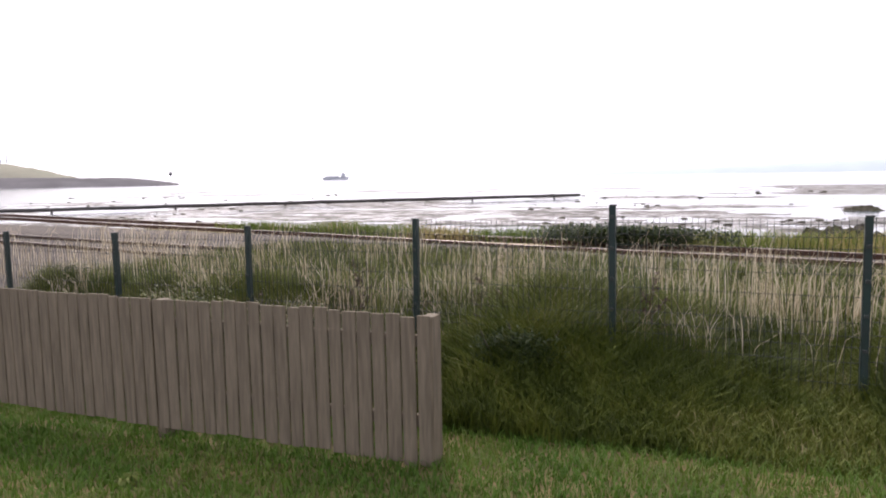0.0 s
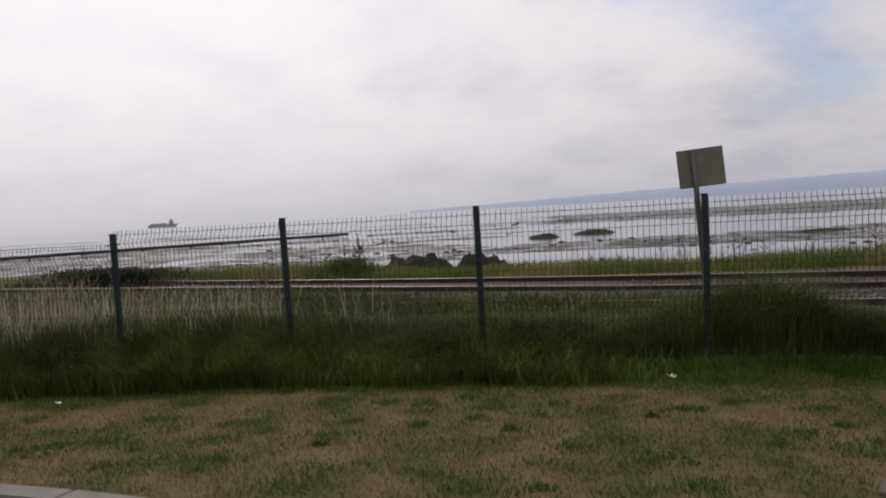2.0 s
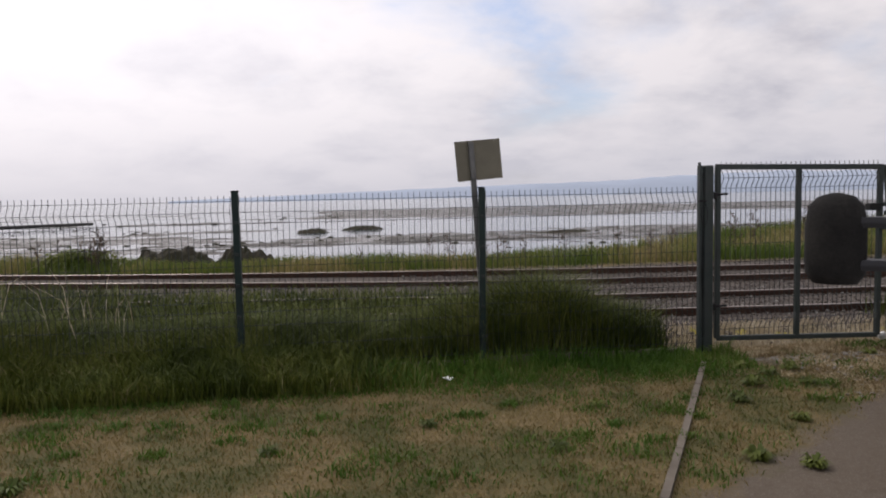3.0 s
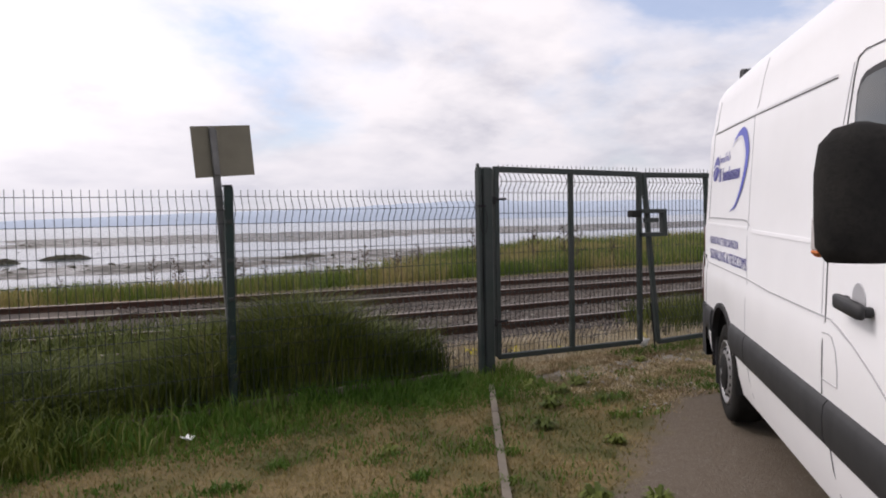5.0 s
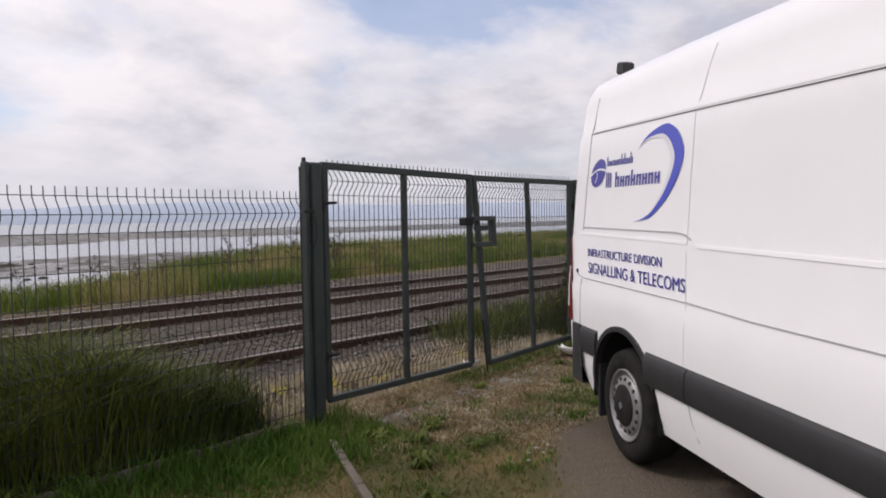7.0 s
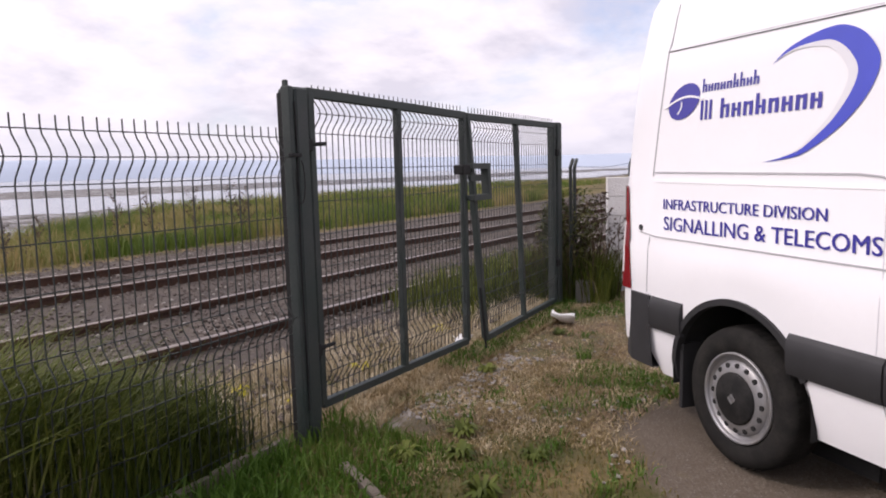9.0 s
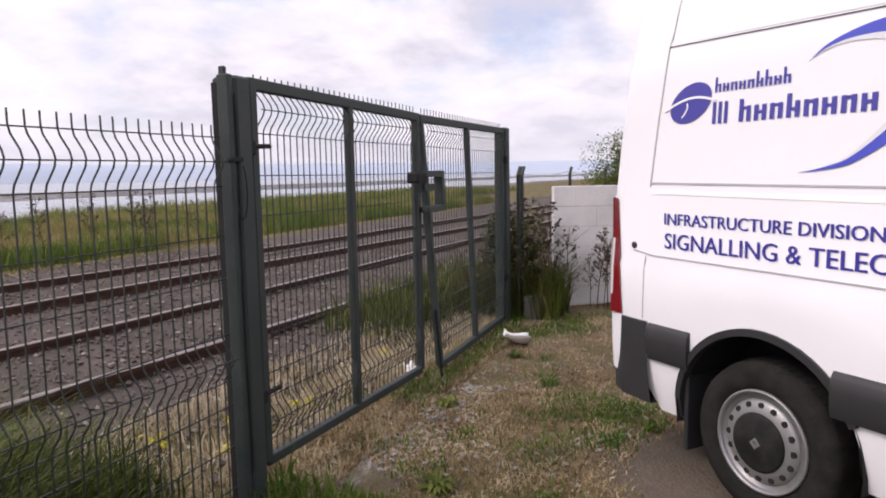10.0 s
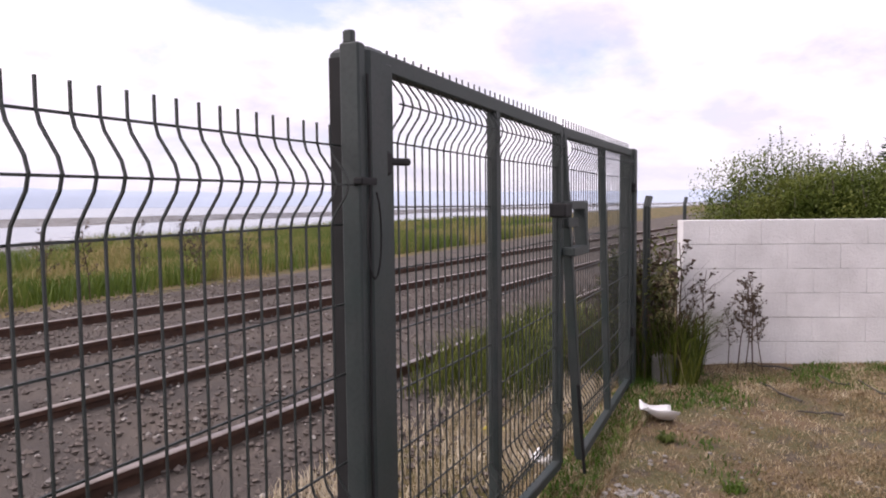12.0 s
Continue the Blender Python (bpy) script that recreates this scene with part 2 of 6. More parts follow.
M = {
    "lawn": ground_material(),
    "mud": mud_material(),
    "water": water_material(),
    "ballast": material("dirty_ballast", (0.132, 0.110, 0.092), 0.9, spread=0.5, scale=1.3, fine=70, bump=1.0, bump_scale=0.03, hue=(0.085, 0.075, 0.068), spec=0.2),
    "pale_stone": material("pale_stone", (0.32, 0.30, 0.27), 0.85, spread=0.4, scale=9, fine=90, hue=(0.26, 0.24, 0.22), spec=0.2),
    "stone": material("ballast_stone", (0.145, 0.122, 0.104), 0.85, spread=0.5, scale=9, fine=90, hue=(0.12, 0.10, 0.09), spec=0.25),
    "asphalt": material("grey_asphalt", (0.085, 0.085, 0.09), 0.9, spread=0.3, scale=1.5, fine=180, bump=0.5, bump_scale=0.006, spec=0.3),
    "kerb": material("worn_concrete_kerb", (0.25, 0.23, 0.20), 0.9, spread=0.35, scale=3, fine=70, bump=0.5, bump_scale=0.01, spec=0.2),
    "green_steel": material("dark_green_painted_steel", (0.012, 0.029, 0.025), 0.5, spread=0.35, scale=7, fine=90, bump=0.15, bump_scale=0.003, hue=(0.018, 0.029, 0.027), spec=0.3),
    "faded_steel": material("faded_green_grey_steel", (0.026, 0.038, 0.035), 0.6, spread=0.35, scale=5, fine=80, bump=0.2, bump_scale=0.003, hue=(0.042, 0.048, 0.046), spec=0.35),
    "wire": material("coated_green_wire", (0.020, 0.026, 0.024), 0.55, spread=0.3, scale=5, bump=0),
    "rust": material("rusty_rail", (0.085, 0.045, 0.030), 0.85, spread=0.4, scale=8, fine=90, bump=0.4, bump_scale=0.006, hue=(0.055, 0.032, 0.024), spec=0.25),
    "railhead": material("worn_rail_head", (0.32, 0.27, 0.24), 0.45, metal=0.7, spread=0.3, scale=9, bump=0.1, bump_scale=0.002),
    "timber": material("weathered_picket", (0.175, 0.145, 0.105), 0.85, spread=0.35, scale=3, fine=18, bump=0.5, bump_scale=0.006, streak=(9, 9, 0.8), spec=0.2),
    "board": material("grey_timber_edging", (0.18, 0.155, 0.125), 0.9, spread=0.35, scale=4, fine=40, bump=0.5, bump_scale=0.006, spec=0.2),
    "signback": material("dull_sign_back", (0.175, 0.16, 0.115), 0.6, metal=0.1, spread=0.2, scale=4, bump=0.05, bump_scale=0.003),
    "galv": material("galvanised_post", (0.16, 0.16, 0.155), 0.5, metal=0.4, spread=0.25, scale=8, bump=0.1, bump_scale=0.003),
    "block": material("whitewashed_blockwork", (0.72, 0.71, 0.70), 0.9, spread=0.14, scale=2.5, fine=45, bump=0.6, bump_scale=0.012, hue=(0.58, 0.57, 0.56), spec=0.2),
    "joint": material("grubby_mortar", (0.58, 0.57, 0.56), 0.95, spread=0.3, scale=3.2, fine=60, bump=0.5, bump_scale=0.01, hue=(0.12, 0.11, 0.10), spec=0.1),
    "concrete": material("old_concrete", (0.17, 0.165, 0.15), 0.9, spread=0.35, scale=6, fine=70, bump=0.5, bump_scale=0.01, spec=0.2),
    "paper": material("white_litter", (0.80, 0.80, 0.79), 0.7, spread=0.12, scale=9, bump=0.2, bump_scale=0.004),
    "rock": material("weedy_shore_rock", (0.058, 0.050, 0.036), 0.9, spread=0.45, scale=1.5, fine=12, bump=0.8, bump_scale=0.05, hue=(0.040, 0.042, 0.022), spec=0.2),
    "pipe": material("dark_outfall_pipe", (0.06, 0.056, 0.052), 0.7, spread=0.35, scale=0.6, bump=0.3, bump_scale=0.02),
    # far headland, rock, hills and ship: haze is mixed into the base colours
    "hill": material("haze_tinted_headland", (0.30, 0.285, 0.23), 1.0, spread=0.25, scale=0.02, fine=0.2, bump=0, hue=(0.25, 0.25, 0.20), spec=0),
    "hillrock": material("haze_tinted_shore_rock", (0.155, 0.15, 0.155), 1.0, spread=0.25, scale=0.03, fine=0.3, bump=0, spec=0),
    "far": material("haze_blue_hills", (0.43, 0.49, 0.585), 1.0, spread=0.08, scale=0.004, fine=0.03, bump=0, spec=0),
    "ship": material("haze_grey_ship", (0.46, 0.48, 0.52), 0.9, spread=0.1, scale=0.1, bump=0, spec=0.1),
    "beacon": material("dark_beacon", (0.09, 0.09, 0.095), 0.9, spread=0.2, scale=0.3, bump=0),
    "white_paint": material("white_van_paint", (0.80, 0.80, 0.815), 0.34, spread=0.03, scale=2.5, fine=30, bump=0, spec=0.5),
    "black_plastic": material("grey_black_plastic", (0.022, 0.022, 0.024), 0.6, spread=0.2, scale=6, fine=200, bump=0.15, bump_scale=0.001),
    "seam": material("panel_gap", (0.06, 0.06, 0.065), 0.8, spread=0.1, bump=0),
    "softseam": material("seam_and_crease_shade", (0.42, 0.42, 0.44), 0.6, spread=0.1, bump=0),
    "tyre": material("dusty_tyre", (0.014, 0.0135, 0.013), 0.9, spec=0.15, spread=0.25, scale=12, fine=80, bump=0.4, bump_scale=0.004, hue=(0.026, 0.0245, 0.022)),
    "rim": material("silver_wheel", (0.27, 0.27, 0.28), 0.45, metal=0.5, spread=0.25, scale=12, bump=0.1, bump_scale=0.002, hue=(0.28, 0.27, 0.26)),
    "hubcap": material("scuffed_cap_and_well_shade", (0.012, 0.012, 0.012), 0.7, spec=0.15, spread=0.35, scale=14, bump=0.1, bump_scale=0.002, hue=(0.026, 0.025, 0.024)),
    "dark": material("dark_gap", (0.012, 0.012, 0.012), 0.9, bump=0),
    "blue": material("blue_vinyl", (0.055, 0.075, 0.50), 0.4, spread=0.08, bump=0),
    "navy": material("dark_blue_vinyl", (0.045, 0.040, 0.30), 0.4, spread=0.08, bump=0),
    "palegrey": material("pale_grey_vinyl_and_crease_shade", (0.70, 0.70, 0.73), 0.4, spread=0.05, bump=0),
    "redlens": material("red_lens", (0.19, 0.008, 0.011), 0.18, spread=0.15, scale=20, bump=0),
    "clearlens": material("clear_lens", (0.66, 0.62, 0.62), 0.15, spread=0.15, scale=30, bump=0),
    "amber": material("amber_lens", (0.72, 0.22, 0.06), 0.2, spread=0.2, scale=30, bump=0),
    "bark": material("grey_bark", (0.10, 0.085, 0.07), 0.9, spread=0.35, scale=20, bump=0.4, bump_scale=0.01),
    "lawn_blade": blade_material("lawn_blade", [(0.0, (0.050, 0.080, 0.014)), (0.28, (0.098, 0.100, 0.023)), (0.5, (0.185, 0.142, 0.050)), (1.0, (0.30, 0.230, 0.10))], 1.4),
    "green_blade": blade_material("rank_grass", [(0.0, (0.028, 0.040, 0.005)), (0.45, (0.062, 0.084, 0.010)), (0.85, (0.118, 0.136, 0.022)), (0.97, (0.16, 0.16, 0.05)), (1.0, (0.30, 0.25, 0.13))], 1.6, translucent=0.05),
    "bright_blade": blade_material("fresh_grass", [(0.0, (0.042, 0.100, 0.010)), (0.7, (0.080, 0.150, 0.018)), (1.0, (0.16, 0.18, 0.05))], 1.2),
    "verge_blade": blade_material("shore_grass", [(0.0, (0.055, 0.100, 0.012)), (0.5, (0.115, 0.155, 0.026)), (0.8, (0.24, 0.21, 0.075)), (1.0, (0.38, 0.29, 0.14))], 0.35, mixin=0.35),
    "straw": blade_material("dry_straw", [(0.0, (0.30, 0.24, 0.14)), (0.6, (0.48, 0.41, 0.29)), (1.0, (0.62, 0.56, 0.44))], 1.5),
    "dry_blade": blade_material("dry_turf", [(0.0, (0.125, 0.098, 0.044)), (0.4, (0.28, 0.205, 0.108)), (0.75, (0.46, 0.37, 0.23)), (1.0, (0.66, 0.58, 0.42))], 2.5, mixin=0.65),
    "leaf": blade_material("hedge_leaf", [(0.0, (0.058, 0.088, 0.016)), (0.5, (0.115, 0.148, 0.027)), (1.0, (0.20, 0.22, 0.055))], 1.4, mixin=0.35, translucent=0.4),
    "scrub_leaf": blade_material("scrub_leaf", [(0.0, (0.035, 0.035, 0.014)), (0.5, (0.06, 0.075, 0.018)), (1.0, (0.13, 0.12, 0.04))], 3),
    "darkleaf": blade_material("bramble_leaf", [(0.0, (0.014, 0.028, 0.008)), (0.6, (0.03, 0.05, 0.014)), (1.0, (0.07, 0.085, 0.025))], 2),
    "needle": blade_material("conifer_needle", [(0.0, (0.018, 0.035, 0.018)), (1.0, (0.05, 0.075, 0.035))], 2),
    "dock": blade_material("dead_dock", [(0.0, (0.045, 0.030, 0.020)), (1.0, (0.11, 0.075, 0.05))], 2, translucent=0.1),
    "yellow": blade_material("yellow_flower", [(0.0, (0.45, 0.42, 0.03)), (1.0, (0.62, 0.52, 0.05))], 2),
}


def glass_material():
    m = bpy.data.materials.new("tinted_glass")
    m.use_nodes = True
    b = m.node_tree.nodes["Principled BSDF"]
    b.inputs["Base Color"].default_value = (0.02, 0.03, 0.03, 1)
    b.inputs["Roughness"].default_value = 0.03
    b.inputs["Specular IOR Level"].default_value = 0.6
    b.inputs["Transmission Weight"].default_value = 0.25
    return m


M["glass"] = glass_material()

# ---- mesh helpers ----


class Acc:
    """Collects vertices and faces of one mesh."""

    def __init__(self):
        self.v, self.f = [], []

    def add(self, verts, faces):
        k = len(self.v)
        self.v.extend(tuple(p) for p in verts)
        self.f.extend(tuple(i + k for i in f) for f in faces)
        return self

    def box(self, c, s, m=None, bev=0.0, taper=1.0):
        """A box about c of size s, its upright and level edges chamfered by bev, its top scaled by taper."""
        hx, hy, hz = (d / 2 for d in s)
        b = min(bev, hx * 0.9, hy * 0.9, hz * 0.9)
        ring = [(-hx + b, -hy), (hx - b, -hy), (hx, -hy + b), (hx, hy - b), (hx - b, hy), (-hx + b, hy), (-hx, hy - b), (-hx, -hy + b)] if b else [(-hx, -hy), (hx, -hy), (hx, hy), (-hx, hy)]
        levels = [(-hz, 1 - b / max(hx, hy)), (-hz + b, 1), (hz - b, taper), (hz, taper * (1 - b / max(hx, hy)))] if b else [(-hz, 1), (hz, taper)]
        n = len(ring)
        vs = [Vector((x * k, y * k, z)) for z, k in levels for x, y in ring]
        fs = [tuple(range(n))[::-1], tuple(range(n * (len(levels) - 1), n * len(levels)))]
        for l in range(len(levels) - 1):
            for i in range(n):
                j = (i + 1) % n
                fs.append((l * n + i, l * n + j, (l + 1) * n + j, (l + 1) * n + i))
        m = m or Matrix()
        return self.add([m @ v + Vector(c) for v in vs], fs)

    def tube(self, pts, r, k=6, r2=None):
        """A tube along points, its radius going from r to r2."""
        pts = [Vector(p) for p in pts]
        r2 = r if r2 is None else r2
        vs, fs = [], []
        for i, p in enumerate(pts):
            d = (pts[min(i + 1, len(pts) - 1)] - pts[max(i - 1, 0)]).normalized()
            a = d.cross(Vector((0, 1, 0)) if abs(d.y) < 0.8 else Vector((1, 0, 0))).normalized()
            b = d.cross(a)
            rr = r + (r2 - r) * i / max(1, len(pts) - 1)
            vs += [p + (a * math.cos(t) + b * math.sin(t)) * rr for t in (2 * math.pi * (j + 0.5) / k for j in range(k))]
        for i in range(len(pts) - 1):
            for j in range(k):
                q = (j + 1) % k
                fs.append((i * k + j, i * k + q, (i + 1) * k + q, (i + 1) * k + j))
        fs += [tuple(range(k))[::-1], tuple(range((len(pts) - 1) * k, len(pts) * k))]
        return self.add(vs, fs)

    def lathe(self, profile, axis_m, n=32):
        """Turns a profile of (radius, height) about the z axis of axis_m."""
        vs, fs = [], []
        for r, z in profile:
            vs += [axis_m @ Vector((r * math.cos(2 * math.pi * i / n), r * math.sin(2 * math.pi * i / n), z)) for i in range(n)]
        for l in range(len(profile) - 1):
            for i in range(n):
                j = (i + 1) % n
                fs.append((l * n + i, l * n + j, (l + 1) * n + j, (l + 1) * n + i))
        fs += [tuple(range(n))[::-1], tuple(range((len(profile) - 1) * n, len(profile) * n))]
        return self.add(vs, fs)

    def mesh(self, name):
        me = bpy.data.meshes.new(name)
        me.from_pydata(self.v, [], self.f)
        me.validate()
        return me


def part(name, shape, mat, parent=None, label="", smooth=False):
    """Links a collected mesh as one object, under a thing or a part."""
    me = shape.mesh(name) if isinstance(shape, Acc) else shape
    if not me.materials:
        me.materials.append(M[mat])
    if smooth:
        me.polygons.foreach_set("use_smooth", [True] * len(me.polygons))
    ob = new(name, me)
    if parent:
        ob.parent = parent
    return tagged(ob, label)


def thing(name, m, label, category, group="", kind=""):
    ob = tagged(new(name), label, category, group, kind)
    ob.matrix_world = m
    return ob


def lattice(x, y, seed):
    h = np.sin(x * 127.1 + y * 311.7 + seed * 74.7) * 43758.5453
    return h - np.floor(h)


def value_noise(x, y, seed=0):
    """Smooth noise from 0 to 1 over a plane."""
    xi, yi = np.floor(x), np.floor(y)
    fx, fy = x - xi, y - yi
    fx, fy = fx * fx * (3 - 2 * fx), fy * fy * (3 - 2 * fy)
    a, b = lattice(xi, yi, seed), lattice(xi + 1, yi, seed)
    c, d = lattice(xi, yi + 1, seed), lattice(xi + 1, yi + 1, seed)
    return (a * (1 - fx) + b * fx) * (1 - fy) + (c * (1 - fx) + d * fx) * fy


def fbm(x, y, seed=0, octaves=4):
    total, amp, norm = 0, 1.0, 0
    for o in range(octaves):
        total = total + amp * value_noise(x * 2 ** o, y * 2 ** o, seed + o * 17)
        norm += amp
        amp *= 0.5
    return total / norm


def step(a, b, v):
    t = np.clip((v - a) / (b - a), 0, 1)
    return t * t * (3 - 2 * t)


def land(x, y):
    """Height of the ground: it falls along the fence, rises to the road, is level under the tracks and drops to the flats."""
    x, y = np.asarray(x, float), np.asarray(y, float)
    fall = -0.033 * np.clip(-6.5 - x, 0, 20)
    near = fall + 0.03 * np.clip(-1 - y, 0, 10) * step(-1.2, -4.0, x) + 0.10 * step(2.5, 6.0, x) * step(0.5, -0.8, y) + 0.03 * (fbm(x * 1.3, y * 1.3, 3) - 0.5)
    bed = 0.02 + 0.03 * (fbm(x * 0.9, y * 0.9, 9) - 0.5)
    z = near + (bed - near) * step(0.5, 1.5, y)
    shift = 0.14 * np.clip(-x, 0, 60)
    z = z - 0.22 * step(8.4, 12.5, y - shift) + 0.12 * (fbm(x * 0.5, y * 0.5, 21) - 0.4) * step(9, 11, y - shift)
    z = z + 0.14 * step(4, 13, x) * step(9.8, 15, y)
    ext = 0.8 * np.clip(x - 4, 0, 16)
    band = 0.13 * np.exp(-((y - 47) / 7) ** 2) + 0.16 * np.exp(-((y - 140) / 40) ** 2) - 0.10 * np.exp(-((y - 31) / 6) ** 2) - 0.11 * np.exp(-((y - 78) / 16) ** 2)
    band = band * step(-14, 0, x) + 0.015 * step(0, -14, x) * step(130, 50, y)
    flats = -1.335 + band + 0.28 * (fbm(x * 0.035 + 5, y * 0.075, 31, 5) - 0.5) + 0.18 * (fbm(x * 0.3, y * 0.4, 37, 4) - 0.5) - 0.002 * np.clip(y - 170, 0, 500)
    return z + (flats - z) * step(12.5, 19.0, y - 0.35 * shift - ext)


WATER_Z = -1.30


def blades(name, x, y, h, width, lean, mat, label, category, z=None, bend=0.5, parent=None):
    """A sward of single bent blades as one mesh."""
    n = len(x)
    rng = np.random.default_rng(len(name) * 7 + n)
    z = land(x, y) - 0.01 if z is None else z
    a = rng.uniform(0, 2 * np.pi, n)
    la = rng.uniform(0, 2 * np.pi, n)
    lk = lean * h * rng.uniform(0.2, 1.2, n)
    dx, dy = np.cos(la) * lk, np.sin(la) * lk
    wx, wy = np.cos(a) * width / 2, np.sin(a) * width / 2
    base = np.stack([x, y, z], 1)
    mid = base + np.stack([dx * bend * 0.6, dy * bend * 0.6, h * 0.6], 1)
    tip = base + np.stack([dx, dy, h * (1 - 0.25 * lean)], 1)
    w = np.stack([wx, wy, np.zeros(n)], 1)
    v = np.stack([base - w, base + w, mid + w * 0.8, mid - w * 0.8, tip], 1).reshape(-1, 3)
    k = np.arange(n)[:, None] * 5
    loops = np.concatenate([k + np.array([[0, 1, 2, 3]]), k + np.array([[3, 2, 4]])], 1).reshape(-1)
    starts = (np.arange(n)[:, None] * 7 + np.array([[0, 4]])).reshape(-1)
    me = bpy.data.meshes.new(name)
    me.vertices.add(n * 5)
    me.vertices.foreach_set("co", v.reshape(-1))
    me.loops.add(n * 7)
    me.loops.foreach_set("vertex_index", loops.astype(np.int32))
    me.polygons.add(n * 2)
    me.polygons.foreach_set("loop_start", starts.astype(np.int32))
    me.update(calc_edges=True)
    ob = part(name, me, mat, parent)
    if not parent:
        tagged(ob, label, category, "", "stuff")
    return ob

# ---- ground, water, distance ----


def spread_axis(fine_from, fine_to, pace, far, grow):
    mid = list(np.arange(fine_from, fine_to + pace / 2, pace))
    up, s = [mid[-1]], pace
    while up[-1] < far:
        s *= grow
        up.append(up[-1] + s)
    down, s = [mid[0]], pace
    while down[-1] > -far:
        s *= grow
        down.append(down[-1] - s)
    return np.array(down[:0:-1] + mid + up[1:])


# the kerb's line, from the far road to where it bends away to the drive
KERB = [(-60, -12.0), (-30, -6.6), (-20, -4.3), (-13, -3.0), (-10.3, -3.14), (-8.8, -3.38), (-7.5, -3.6), (-6.4, -3.78), (-5.6, -3.95), (-4.9, -4.3), (-4.45, -4.9), (-4.25, -5.7), (-4.2, -8.0), (-4.2, -14)]


def kerb_y(x):
    xs, ys = [p[0] for p in KERB[:9]], [p[1] for p in KERB[:9]]
    return np.interp(x, xs, ys)


def drive(x, y):
    """1 where the drive is worn bare: along the van and wider towards the road."""
    rx, ry = x - 0.741, y + 2.129
    s, off = -0.6586 * rx - 0.7525 * ry, -0.7525 * rx + 0.6586 * ry
    edge = 0.22 + 0.25 * np.clip(s + 0.94, 0, 9)
    return step(edge + 0.35, edge - 0.35, off) * step(-1.5, -0.5, s) * step(-4.5, -3.5, off)


def build_ground():
    xs = spread_axis(-27, 14, 0.17, 4300, 1.075)
    ys = spread_axis(-8, 27, 0.17, 4300, 1.05)
    X, Y = np.meshgrid(xs, ys)
    Z = land(X, Y)
    on_road = (Y < kerb_y(X) - 0.05) & (X < -4.3)
    Z = np.where(on_road, Z - 0.10, Z)
    nx, ny = len(xs), len(ys)
    me = bpy.data.meshes.new("ground")
    i = (np.arange(ny - 1)[:, None] * nx + np.arange(nx - 1)[None, :]).reshape(-1)
    quads = np.stack([i, i + 1, i + nx + 1, i + nx], 1)
    me.vertices.add(nx * ny)
    me.vertices.foreach_set("co", np.stack([X, Y, Z], 2).reshape(-1))
    me.loops.add(len(quads) * 4)
    me.loops.foreach_set("vertex_index", quads.reshape(-1).astype(np.int32))
    me.polygons.add(len(quads))
    me.polygons.foreach_set("loop_start", np.arange(0, len(quads) * 4, 4).astype(np.int32))
    me.update(calc_edges=True)
    for k in ("lawn", "asphalt", "ballast", "mud"):
        me.materials.append(M[k])
    cx, cy = (X[:-1, :-1] + X[1:, 1:]).reshape(-1) / 2, (Y[:-1, :-1] + Y[1:, 1:]).reshape(-1) / 2
    wob = 0.5 * (fbm(cx * 1.2, cy * 1.2, 51) - 0.5)
    sh = 0.14 * np.clip(-cx, 0, 60)
    slot = np.zeros(len(cx), np.int32)
    slot[(cy < kerb_y(cx) - 0.03) & (cx < -4.3)] = 1
    slot[(cy + wob > 1.1) & (cy + wob < 8.7 + sh)] = 2
    slot[cy + wob * 3 > 14.0 + 0.35 * sh + 0.8 * np.clip(cx - 4, 0, 16)] = 3
    slot[(cy > 200)] = 3
    me.polygons.foreach_set("material_index", slot)
    me.polygons.foreach_set("use_smooth", [True] * len(slot))
    # worn where vehicles turn and stand
    bare = drive(X, Y)
    bare = np.maximum(bare, 0.5 * step(0.55, 0.1, np.abs(Y + 0.3)) * step(0.1, 0.5, X) * step(2.2, 1.2, X))
    at = me.attributes.new("bare", "FLOAT", "POINT")
    at.data.foreach_set("value", bare.reshape(-1).astype(np.float32))
    at = me.attributes.new("thin", "FLOAT", "POINT")
    at.data.foreach_set("value", (step(-0.3, 0.7, X + 0.4 * Y) * step(0.3, -0.1, Y)).reshape(-1).astype(np.float32))
    at = me.attributes.new("grit", "FLOAT", "POINT")
    drift = 0.75 * np.exp(-((Y + 0.16 + 0.10 * X) / 0.22) ** 2) * step(0.1, 0.5, X) * step(2.6, 1.4, X)
    at.data.foreach_set("value", drift.reshape(-1).astype(np.float32))
    tagged(new("ground", me), "dry lawn verge, track bed and wet tidal mudflats", "ground", "", "structure")


build_ground()

pool = Acc()
pool.add([(-4400, 13, WATER_Z), (4400, 13, WATER_Z), (4400, 4700, WATER_Z), (-4400, 4700, WATER_Z)], [(0, 1, 2, 3)])
tagged(part("water", pool, "water"), "shallow silvery sea and tidal pools on the flats", "water", "", "structure")


